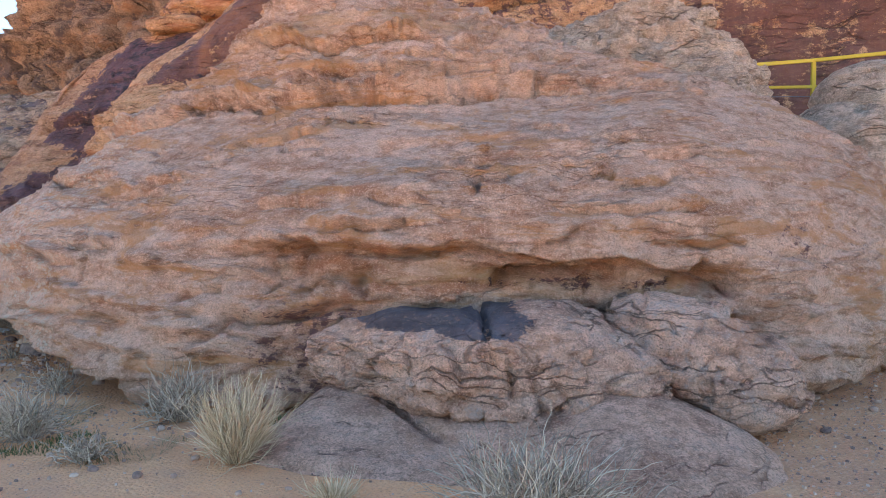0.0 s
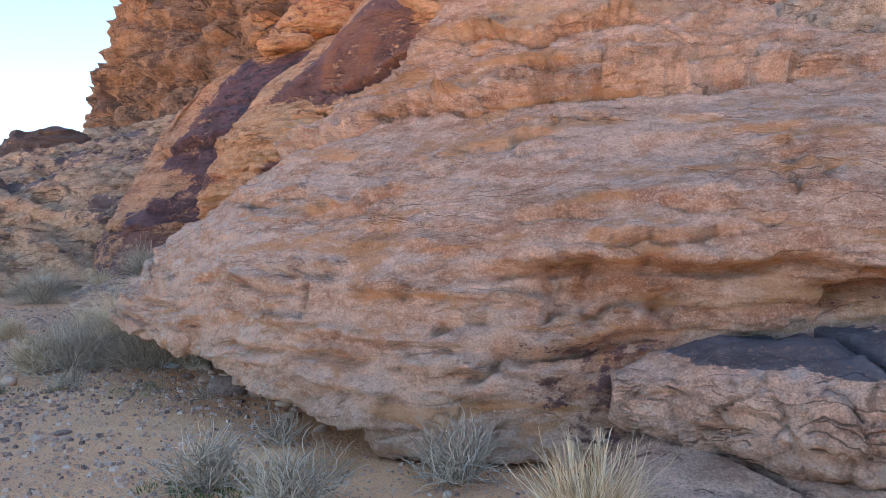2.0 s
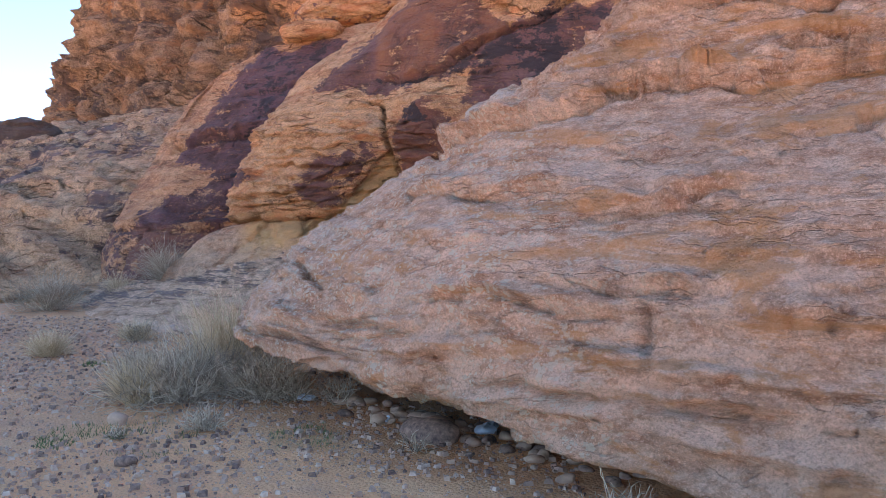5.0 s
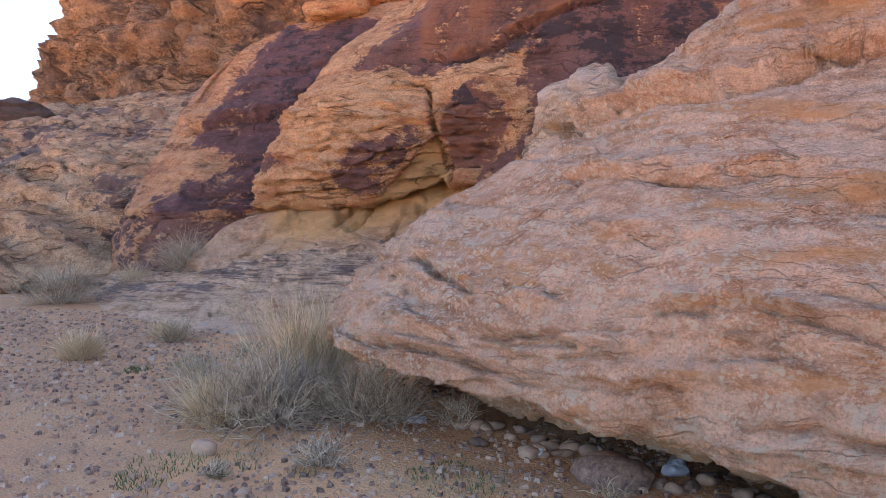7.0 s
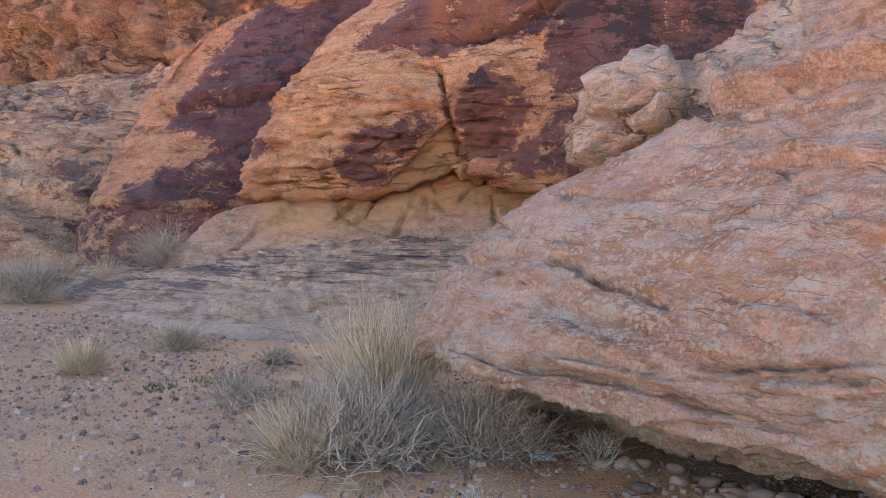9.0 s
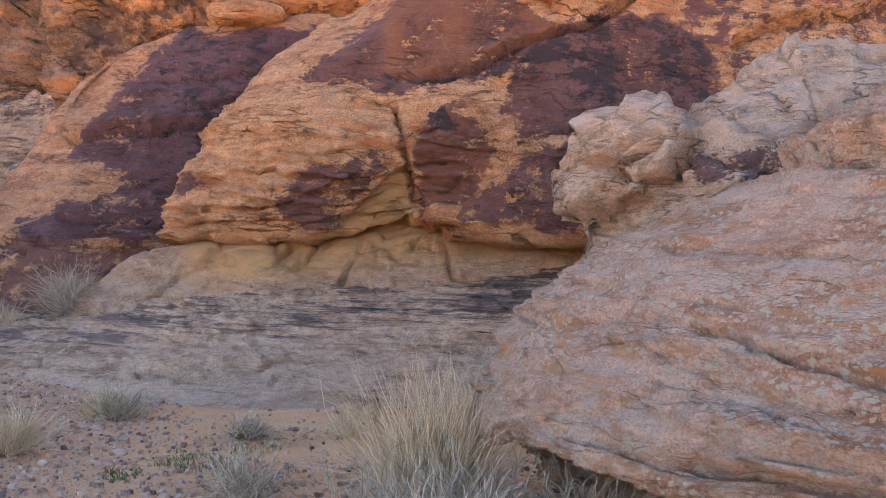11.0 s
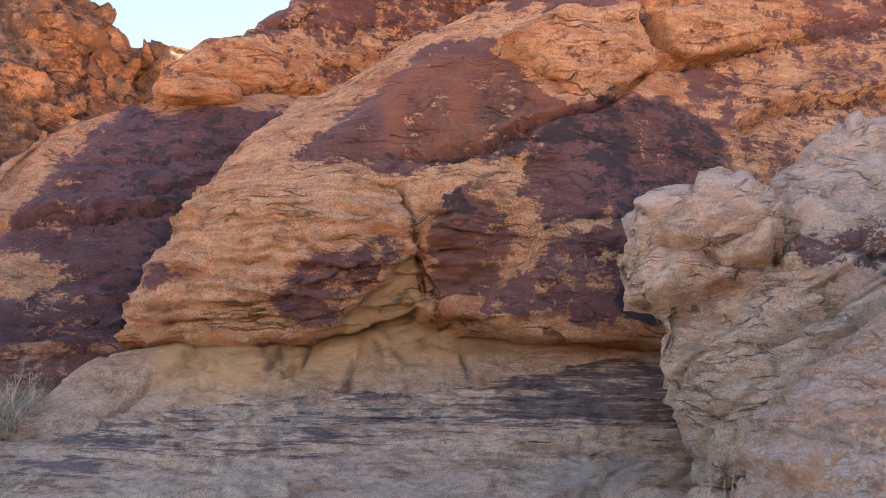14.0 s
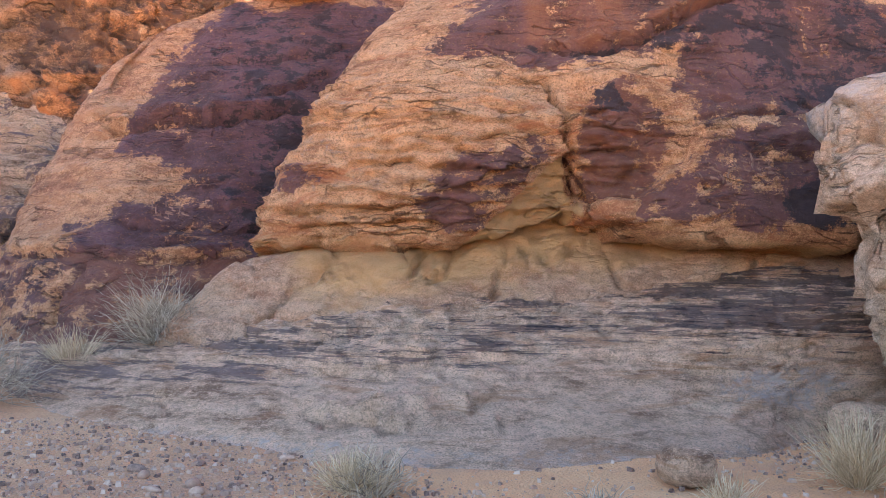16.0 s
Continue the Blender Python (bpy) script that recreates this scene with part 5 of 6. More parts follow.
def head_boulder():
    s = []
    s.append([(-3.4, 17.0, 2.3), (-4.1, 16.7, 2.5), (-4.4, 16.6, 2.75), (-4.3, 16.65, 3.1), (-4.05, 16.7, 3.4), (-3.9, 17.0, 3.55), (-3.6, 17.6, 3.4)])
    s.append([(-3.3, 16.6, 0.1), (-3.85, 15.95, 0.9), (-4.1, 16.05, 1.65), (-4.35, 16.3, 2.6), (-4.2, 16.4, 3.3), (-3.9, 16.5, 3.68), (-3.2, 17.6, 3.6)])
    s.append([(-3.2, 16.4, 0.1), (-3.6, 15.7, .65), (-3.95, 15.65, 1.75), (-3.75, 15.75, 2.3), (-3.65, 15.6, 3.1), (-3.45, 16.1, 3.75), (-2.6, 17.6, 3.8)])
    s.append([(-3.1, 16.2, 0), (-3.3, 15.2, .9), (-3.5, 14.95, 1.8), (-3.05, 14.9, 2.35), (-3.0, 15.1, 3.0), (-2.5, 16.0, 3.92), (-1.6, 17.4, 4.0)])
    s.append([(-2.2, 16, 0), (-2.4, 14.9, 1.0), (-2.4, 14.7, 1.8), (-2.3, 14.6, 2.5), (-2.0, 14.8, 3.15), (-1.75, 15.85, 4.5), (-.9, 17.2, 4.5)])
    s.append([(-1, 15.8, 0), (-1, 14.7, 1.0), (-1, 14.4, 2), (-1, 14.3, 2.8), (-.9, 14.7, 3.6), (-.8, 15.5, 4.6), (0, 17, 4.5)])
    s.append([(1, 15.5, 0), (1, 14.4, 1.0), (1, 14.0, 2), (1, 13.9, 3), (1, 14.2, 3.8), (1.1, 14.9, 4.4), (1.6, 16.4, 4.2)])
    s.append([(2.4, 15.5, 0), (2.4, 14.7, 1.0), (2.4, 14.5, 2), (2.4, 14.4, 2.8), (2.4, 14.6, 3.3), (2.5, 15, 3.6), (2.6, 16, 3.5)])
    g = loft(s, 0.036)

    def shape(p, n):
        step, joint = beds(p, 0.5, (-0.5, 0.2), 0.9, 131)
        rag = smooth(3.0, 3.6, p[:, 2] + 0.3 * (p[:, 0] + 4) * -1)
        val, seam = flakes(p, (1.1, 1.1, 0.7), 321, 0.35)
        fine, fseam = flakes(p, (0.25, 0.25, 0.2), 331)
        d = 0.13 * val - 0.08 * seam + 0.03 * fine - 0.015 * fseam + 0.09 * fbm(p, 0.8, 5, 132) + 0.06 * step - 0.06 * joint + rag * 0.10 * np.abs(fbm(p, 0.4, 3, 133))
        d += crack(p, [(-4.1, 2.2), (-3.6, 2.5), (-3.2, 3.0), (-2.9, 3.3)], 0.05, 0.14)
        d += crack(p, [(-3.7, 3.5), (-3.4, 3.2), (-3.0, 3.1), (-2.7, 3.4)], 0.05, 0.12)
        d += crack(p, [(-2.3, 4.1), (-2.05, 3.9), (-1.95, 3.6)], 0.06, 0.15)
        d += 0.10 * shingles(p, 0.35, (-0.5, 0.2), 0.8, 481, 0.1, 3.0)
        d += crack(p, [(-3.7, 2.15), (-3.65, 2.49), (-3.57, 2.66), (-3.35, 2.86), (-3.14, 3.16), (-2.9, 3.3)], 0.07, 0.4, ledge=0.22)
        d += crack(p, [(-4.1, 3.2), (-4.03, 3.0), (-3.82, 2.92), (-3.61, 2.73)], 0.06, 0.22, ledge=0.1)
        d += crack(p, [(-3.14, 3.16), (-3.53, 3.22), (-3.8, 3.1)], 0.05, 0.2, ledge=0.1)
        d += crack(p, [(-3.5, 2.7), (-3.18, 2.63), (-2.99, 2.32), (-3.3, 2.05), (-3.7, 1.9)], 0.06, 0.2, ledge=0.08)
        d -= 0.15 * pits(p, 0.5, 134, 0.4)
        d -= 0.32 * blob(p, (-4.15, 16.1, 2.12), (0.5, 0.7, 0.3), 0.5, 3, 0.1)
        return d

    def stains(p, n):
        return {"varnish": 0.5 * blob(p, (-2.3, 14.7, 2.9), (0.9, 1, 0.25), 0.5, 16, 0.5), "pale": 0.5 * smooth(2.9, 3.4, p[:, 2]), "ochre": 0.2 + 0 * p[:, 0]}

    tagged(sheet_thing("pale_boulder", g, shape, PALE, stains), "pale buff sandstone boulder with a jagged jutting head", "boulder")


head_boulder()


def rubble_boulder():
    s = []
    s.append([(.2, 12.5, 2.5), (.2, 11.6, 3.2), (.3, 11.7, 3.5), (.5, 12, 3.75), (.8, 12.4, 3.9), (1, 13.2, 3.8)])
    s.append([(1.2, 12.2, 2.0), (1.2, 10.9, 2.9), (1.3, 11.2, 3.4), (1.4, 11.8, 3.8), (1.5, 12.3, 4.1), (1.7, 13.3, 4.0)])
    s.append([(2.3, 12, 1.8), (2.3, 10.5, 2.7), (2.3, 11.0, 3.3), (2.3, 11.7, 3.8), (2.4, 12.2, 4.4), (2.6, 13.3, 4.4)])
    s.append([(3.2, 12, 1.8), (3.2, 10.4, 2.6), (3.2, 10.9, 3.2), (3.2, 11.5, 3.8), (3.25, 12.0, 4.6), (3.4, 13.2, 4.6)])
    s.append([(3.9, 12, 1.8), (3.85, 10.5, 2.6), (3.85, 10.8, 3.2), (3.85, 11.3, 3.7), (3.9, 11.8, 4.1), (4, 13, 4.0)])
    s.append([(4.3, 12, 1.8), (4.35, 11.0, 2.6), (4.4, 11.1, 3.0), (4.4, 11.3, 3.4), (4.4, 11.7, 3.6), (4.4, 12.6, 3.5)])
    g = loft(s, 0.035)

    def shape(p, n):
        val, seam = flakes(p, (0.3, 0.3, 0.25), 341)
        return 0.06 * val - 0.04 * seam + 0.2 * fbm(p, 0.7, 4, 141) + 0.14 * np.abs(fbm(p, 0.28, 3, 142)) + 0.05 * fbm(p, 0.12, 3, 144) - 0.12 * pits(p, 0.2, 143, 0.6)

    tagged(sheet_thing("rubble_boulder", g, shape, PALE, lambda p, n: {"pale": 0.2 + 0 * p[:, 0]}), "knobbly weathered pinkish rock piled behind the great boulder", "boulder")
    lump("knob_rock", PALE, (3.75, 11.95, 4.28), (0.22, 0.2, 0.16), (0, -40, 0), 2.4, (50, 36), 0.05, 0.2, 151, label="small jagged knob of pale rock")
    lump("side_boulder", PALE, (6.9, 12.6, 2.6), (1.2, 1.0, 1.15), (0, 0, 15), 3.4, (100, 70), 0.1, 0.9, 152, 0.5, label="blocky pink sandstone boulder beside the railing", category="boulder")
    lump("side_boulder", PALE, (5.4, 10.4, 1.3), (1.4, 1.3, 1.5), (0, 20, 0), 2.6, (100, 70), 0.2, 0.8, 153, 0.4, label="weathered pink sandstone boulder behind the great slab", category="boulder")


rubble_boulder()


def rock_slope():
    # ledgy slope to the far cliff
    s = []
    for y, zs in ((23, (0, 0.1, 0.3, 0.3, 0.4)), (26, (0.6, 0.9, 1.3, 1.9, 2.3)), (29, (1.2, 1.8, 2.6, 3.4, 3.8)), (35, (2.2, 3.0, 3.8, 4.6, 5.2)), (45, (3.4, 4.4, 5.8, 6.8, 7.6)), (60, (4.0, 6.0, 8.2, 9.6, 11)), (80, (4, 6, 9, 11, 12))):
        k = y / 26
        s.append([(x * k, y + 0.1 * x, z) for x, z in zip((-26, -21, -17, -13.5, -9), zs)])
    g = loft(s, 0.16)

    def shape(p, n):
        step, joint = beds(p, 0.5, (0.1, -0.1), 0.9, 161)
        thin, tj = beds(p, 0.18, (0.1, -0.12), 0.9, 171)
        near = smooth(60, 30, p[:, 1])
        val, seam = flakes(p, (2.2, 2.2, 0.5), 351)
        fine, fseam = flakes(p, (0.8, 0.8, 0.3), 361)
        return 0.16 * val - 0.12 * seam + 0.05 * fine + 0.5 * fbm(p, 5, 4, 162) + 0.35 * step - 0.2 * joint + 0.14 * thin - 0.08 * tj + 0.12 * fbm(p, 1.2, 3, 163)

    tagged(sheet_thing("rock_slope", g, shape, SLOPE, lambda p, n: {"varnish": 0.40 + 0.5 * fbm(p, 4, 2, 7)}, outward=(0, -0.3, 1), close=False), "ledgy pale sandstone slope strewn with fallen blocks", "rock")


rock_slope()


def far_cliff():
    s = []
    for x, y, z1, top in ((-48, 90, 3, 4), (-45.5, 80, 3.5, 7), (-43, 76, 4.5, 11.5), (-41, 74, 6, 16.2), (-38, 72, 7, 19), (-35, 70, 8, 26), (-29, 66, 8, 30), (-22, 62, 8, 25), (-16, 61, 9, 25.6), (-12.5, 62, 9, 25.4), (-11.2, 63, 9, 23.6), (-9, 64, 9, 24.4), (-6.9, 65, 9, 24.2), (-6.2, 66, 9, 21), (0, 68, 9, 20), (10, 70, 9, 20)):
        h = top - z1
        s.append([(x, y - 3, z1 - 5), (x, y - 1.6, z1), (x, y - .8, z1 + .2 * h), (x, y - .2, z1 + .45 * h), (x, y + .5, z1 + .7 * h), (x + .2, y + 1.2, z1 + .9 * h), (x + .6, y + 3, top), (x + 1, y + 12, top - 1)])
    g = loft(s, 0.26)

    def shape(p, n):
        step, joint = beds(p, 2.0, (0.05, 0.0), 0.9, 181)
        thin, tj = beds(p, 0.7, (0.05, 0), 0.9, 191)
        rib = np.abs(fbm(p, 6, 3, 182, squash=(1, 1, 0.35)))
        val, seam = flakes(p, (4.0, 4.0, 2.2), 371)
        fine, fseam = flakes(p, (1.5, 1.5, 0.8), 381)
        return 0.6 * val - 0.5 * seam + 0.4 * fine - 0.25 * fseam + 1.8 * fbm(p, 6, 4, 183) + 0.6 * step - 0.5 * joint + 0.45 * thin - 0.4 * tj - 1.6 * smooth(0.12, 0.0, rib) + 0.35 * fbm(p, 1.4, 4, 184)

    tagged(sheet_thing("far_cliff", g, shape, FAR, lambda p, n: {"varnish": 0.36 + 0.4 * fbm(p, 8, 3, 185), "ochre": 0.15 + 0 * p[:, 0]}, close=False), "tall rugged orange-brown sandstone cliff far behind the slope", "cliff")
    lump("far_rock", FAR, (-28.0, 46, 6.6), (2.6, 2.2, 1.2), (0, 0, 20), 3, (80, 50), 0.4, 1.5, 186, 0.5, label="dark flat-topped rock on the far slope", stains=lambda p, n: {"varnish": np.full(len(p), 0.75)})


far_cliff()


# ---- fallen blocks on the slope ----
for k, (x, y, z, r, sq, turn) in enumerate(((-16.6, 26.6, 1.2, 0.95, 0.55, 12), (-15.2, 26.0, 1.3, 0.5, 0.6, -20), (-17.8, 28.2, 2.0, 0.8, 0.5, 8), (-14.6, 25.2, 1.1, 0.42, 0.7, 30), (-15.6, 25.2, 0.7, 0.4, 0.6, 5),
                                         (-18.6, 30.5, 2.9, 1.0, 0.45, -10), (-16.0, 29.0, 2.7, 0.7, 0.5, 15), (-20.5, 33.0, 3.4, 1.2, 0.5, 20), (-14.2, 24.2, 0.55, 0.35, 0.7, 0), (-16.9, 24.9, 0.5, 0.45, 0.6, 10),
                                         (-23.5, 46.0, 5.6, 1.6, 0.55, 0), (-21.0, 46.0, 6.0, 1.2, 0.6, 15), (-18.6, 47, 6.6, 1.0, 0.6, -10))):
    lump("fallen_block", SLOPE, (x, y, z + 0.1), (r, r * 0.8, r * sq), (turn * 0.4, turn, turn * 3), 3.4, (44, 30), 0.12 * r, 0.6 * r, 500 + k, 0.3, label="angular brown sandstone block fallen on the rocky slope", group="fallen blocks on the slope", stains=lambda p, n: {"varnish": np.full(len(p), 0.35)})
for x, y, r, seed in ((-4.05, 16.25, 0.30, 521), (-3.55, 15.9, 0.34, 522), (-4.45, 16.05, 0.17, 523), (-6.9, 15.2, 0.20, 524)):
    lump("loose_rock", LEDGE, (x, y, 0.02 + r * 0.35), (r * 1.25, r, r * 0.75), (0, 8, seed * 40), 2.8, (50, 34), 0.12 * r, 0.5 * r, seed, 0.2, label="grey-brown rock lying at the foot of the cliff", group="rocks at the cliff foot")


# ---- stones on the sand ----
def stone_mesh(seed, rings=2):
    bm = bmesh.new()
    bmesh.ops.create_icosphere(bm, subdivisions=rings, radius=1.0)
    for v in bm.verts:
        q = np.array([v.co[:]])
        v.co *= 1 + 0.45 * fbm(q, 0.9, 2, seed)[0] + 0.12 * fbm(q, 0.35, 2, seed + 7)[0]
        v.co.z *= 0.62
    me = bpy.data.meshes.new("stone")
    bm.to_mesh(me)
    bm.free()
    me.polygons.foreach_set("use_smooth", np.ones(len(me.polygons), bool))
    me.materials.append(STONE)
    return me


STONES = [stone_mesh(600 + k) for k in range(9)]
rng = np.random.default_rng(5)


def stone(x, y, r, label, group):
    z = float(ground_height(np.array([x]), np.array([y]))[0])
    ob = new("stone", STONES[int(rng.integers(len(STONES)))])
    sx, sy, sz = r * rng.uniform(0.8, 1.4), r * rng.uniform(0.7, 1.1), r * rng.uniform(0.7, 1.1)
    ob.matrix_basis = Matrix.LocRotScale((x, y, z + 0.30 * sz), Euler((rng.uniform(-.25, .25), rng.uniform(-.25, .25), rng.uniform(0, 6.3))), (sx, sy, sz))
    return tagged(ob, label, "stone", group)


stone(-4.5, 9.13, 0.20, "rounded tan stone lying under the overhang", "stones under the overhang")
stone(-7.26, 9.78, 0.11, "flat pale stone lying on the sand", "stones on the sand")
stone(-4.47, 9.5, 0.12, "rounded tan stone lying under the overhang", "stones under the overhang")
for k in range(75):
    u = rng.uniform(0, 1)
    x, y = -5.7 + 2.5 * u + rng.normal(0, 0.12), 10.75 - 2.9 * u + rng.normal(0, 0.25)
    stone(x + 0.2, y, rng.uniform(0.02, 0.085), "rounded brown stone half buried under the overhang", "stones under the overhang")
for k in range(120):
    x, y = rng.uniform(-13, -4.6), rng.uniform(5.2, 17)
    if x > -6.2 and y > 7.6 or x > -10.5 - (16 - y) * 1.5 and y > 15.8:
        continue
    stone(x, y, rng.uniform(0.022, 0.07), "weathered pebble lying on the sand", "stones on the sand")
for k in range(45):
    stone(rng.uniform(-4.2, -0.3), rng.uniform(4.1, 5.9), rng.uniform(0.012, 0.04), "grey pebble lying among dry grass", "stones on the sand")
for k in range(30):
    stone(rng.uniform(2.3, 4.4), rng.uniform(4.6, 8.2), rng.uniform(0.015, 0.06), "brown pebble lying on the gravel", "stones on the gravel")


def gravel(count, area, smallest, largest, name, label, seed, keep=None):
    r = np.random.default_rng(seed)
    x, y = r.uniform(area[0], area[1], count), r.uniform(area[2], area[3], count)
    if keep is not None:
        ok = keep(x, y, r)
        x, y = x[ok], y[ok]
    n = len(x)
    z = ground_height(x, y)
    unit = np.array([(x, y, z) for z in (-0.4, 0.5) for x, y in ((-1, -0.7), (1, -0.7), (1, 0.7), (-1, 0.7))]) * np.array((0.8, 0.8, 1))
    unit[4:, :2] *= 0.72
    quad = np.array([(4, 5, 6, 7), (0, 1, 5, 4), (1, 2, 6, 5), (2, 3, 7, 6), (3, 0, 4, 7)])
    size = smallest * (largest / smallest) ** (r.uniform(0, 1, n) ** 2.2)
    v = unit[None] * size[:, None, None] * r.uniform(0.6, 1.3, (n, 8, 1))
    a = r.uniform(0, 6.3, n)
    c, s = np.cos(a)[:, None], np.sin(a)[:, None]
    v = np.stack([c * v[:, :, 0] - s * v[:, :, 1], s * v[:, :, 0] + c * v[:, :, 1], v[:, :, 2]], -1)
    v += np.stack([x, y, z + 0.25 * size], 1)[:, None]
    f = (quad[None] + 8 * np.arange(n)[:, None, None]).reshape(-1, 4)
    me = mesh_of(name, v.reshape(-1, 3), f, STONE)
    me.polygons.foreach_set("use_smooth", np.zeros(len(me.polygons), bool))
    return tagged(new(name, me), label, "gravel", kind="stuff")


def gravel_keep(x, y, r):
    p = np.stack([x, y, 0 * x], 1)
    return r.uniform(0, 1, len(x)) < 0.12 + 0.88 * smooth(-0.25, 0.3, fbm(p, 1.6, 3, 77) + 0.35 * smooth(-6.5, -8.5, x + 0.25 * (y - 10)))


gravel(60000, (-15, -3.5, 4.5, 19), 0.006, 0.04, "gravel", "small dark and pale gravel scattered over orange sand", 31, gravel_keep)
gravel(6000, (-4.5, 0.5, 3.8, 7.2), 0.004, 0.02, "gravel", "small grey gravel scattered over sand", 32, gravel_keep)
gravel(7000, (1.9, 5.2, 4.2, 9.5), 0.004, 0.02, "gravel", "fine brown gravel beside the rocks", 33)


# ---- dry bushes and grass ----
def strands(name, count, spread, height, mat, seed, parent, curl=0.5, thick=0.003, lean=0.9, kinks=5, label="", fill=0.0):
    """Thin tapering stems that rise from one root and bend."""
    r = np.random.default_rng(seed)
    a = r.uniform(0, 2 * math.pi, count)
    out = r.uniform(0, 1, count) ** 0.7
    root = np.stack([np.cos(a), np.sin(a), 0 * a], 1) * (out * spread * 0.28)[:, None]
    way = np.stack([np.cos(a) * out * lean, np.sin(a) * out * lean, 0.35 + (1 - 0.5 * out) * r.uniform(0.6, 1.0, count)], 1)
    way[:, :2] *= spread / height
    way /= np.linalg.norm(way, axis=1, keepdims=True)
    length = height * r.uniform(0.55, 1.15, count) * (1 + 0.35 * out * spread / height)
    if fill:
        up = r.uniform(0, 0.8, count) ** 0.8
        root = np.stack([np.cos(a) * spread * out * np.sqrt(1 - up * up), np.sin(a) * spread * out * np.sqrt(1 - up * up), up * height * 0.85], 1) * 0.85
        way = root / np.array((spread, spread, height)) + r.normal(0, 0.45, (count, 3)) + np.array((0, 0, 0.25))
        way /= np.linalg.norm(way, axis=1, keepdims=True)
        length = height * fill * r.uniform(0.5, 1.2, count)
    pts = [root]
    d = way
    for k in range(kinks):
        d = d + curl * r.normal(0, 0.32, (count, 3)) + np.array((0, 0, -0.05 * curl))
        d /= np.linalg.norm(d, axis=1, keepdims=True)
        pts.append(pts[-1] + d * (length / kinks)[:, None])
    pts = np.stack(pts, 1)
    pts[:, :, 2] = np.maximum(pts[:, :, 2], 0.004)
    w = thick * np.linspace(1.0, 0.35, kinks + 1)
    side = np.stack([np.cos(a * 3.1), np.sin(a * 3.1), 0 * a], 1)
    other = np.cross(side, way)
    ring = []
    for ang in (0, 2.094, 4.189):
        ring.append(pts + (side * math.cos(ang) + other * math.sin(ang))[:, None] * w[None, :, None])
    v = np.stack(ring, 2)
    idx = np.arange(count * (kinks + 1) * 3).reshape(count, kinks + 1, 3)
    q = [np.stack([idx[:, :-1, j], idx[:, :-1, (j + 1) % 3], idx[:, 1:, (j + 1) % 3], idx[:, 1:, j]], -1).reshape(-1, 4) for j in range(3)]
    ob = new(name, mesh_of(name, v.reshape(-1, 3), np.concatenate(q), mat))
    ob.parent = parent
    return tagged(ob, label, kind="stuff")


def bush(x, y, spread, height, kind, seed, count=420, z=None):
    base = new("dry_bush" if kind != "straw" else "grass_tuft")
    if z is None:
        z = float(ground_height(np.array([x]), np.array([y]))[0])
    base.location = (x, y, z)
    if kind == "straw":
        strands("stem_clump", int(count * 0.8), spread, height, STRAW, seed, base, 0.55, 0.0042, 1.0)
        strands("blade_clump", count, spread, height * 0.8, STRAW, seed + 1, base, 0.45, 0.0036, 1.0, 4, "", 0.5)
        return tagged(base, "tuft of dry straw-coloured grass growing in the sand", "grass", "desert bushes")
    strands("branch_tangle", count // 7, spread, height * 0.85, TWIG, seed, base, 0.7, 0.007, 1.1, 7)
    strands("twig_tangle", int(count * 0.6), spread, height, TWIG, seed + 1, base, 0.9, 0.0050, 1.1, 7, "", 0.85)
    if kind == "green":
        strands("green_shoot_bunch", count // 2, spread, height * 0.6, LEAF, seed + 2, base, 0.6, 0.003, 1.0)
        return tagged(base, "low bush with dry twigs and green shoots", "bush", "desert bushes")
    return tagged(base, "leafless grey desert bush of tangled dry twigs", "bush", "desert bushes")


for k, (x, y, spread, height, kind, count) in enumerate((
        (-2.90, 5.65, 0.34, 0.34, "twig", 520), (-1.98, 6.1, 0.28, 0.36, "twig", 420), (-1.28, 5.05, 0.24, 0.48, "straw", 420), (-2.26, 5.12, 0.2, 0.17, "twig", 260), (0.47, 3.95, 0.52, 0.40, "twig", 900),
        (-0.58, 4.3, 0.18, 0.16, "straw", 160), (-3.56, 6.06, 0.30, 0.34, "twig", 420), (-3.4, 7.2, 0.22, 0.24, "twig", 200), (-7.05, 10.8, 0.85, 0.52, "twig", 1900), (-6.85, 11.85, 0.55, 0.95, "straw", 620), (-6.2, 10.75, 0.5, 0.5, "twig", 700),
        (-7.4, 10.5, 0.26, 0.42, "straw", 380), (-8.05, 12.3, 0.34, 0.32, "twig", 420), (-6.39, 9.46, 0.2, 0.2, "twig", 260), (-9.95, 13.9, 0.36, 0.36, "straw", 420), (-12.95, 19.9, 0.85, 0.75, "twig", 1100),
        (-9.45, 15.6, 0.34, 0.32, "straw", 320), (-7.1, 14.4, 0.25, 0.25, "straw", 160), (-8.05, 14.5, 0.28, 0.22, "green", 260), (-5.9, 10.7, 0.22, 0.28, "twig", 200), (-5.45, 10.55, 0.24, 0.26, "twig", 200),
        (-5.7, 14.7, 0.35, 0.55, "straw", 420), (-5.15, 14.2, 0.3, 0.5, "straw", 200), (-9.3, 15.5, 0.3, 0.3, "twig", 260), (-4.6, 8.7, 0.15, 0.15, "twig", 90), (-7.0, 9.2, 0.12, 0.12, "green", 80))):
    bush(x, y, spread, height, kind, 700 + 5 * k, count)
bush(-10.95, 21.1, 0.55, 0.75, "twig", 901, 900, 0.62)
bush(-11.95, 20.9, 0.45, 0.5, "straw", 906, 200, 0.35)
bush(-17.0, 25.4, 0.9, 0.7, "twig", 911, 800, 0.75)
bush(-18.6, 25.6, 0.8, 0.7, "straw", 916, 700, 0.85)
bush(-19.2, 25.3, 0.7, 0.6, "twig", 921, 700, 0.75)


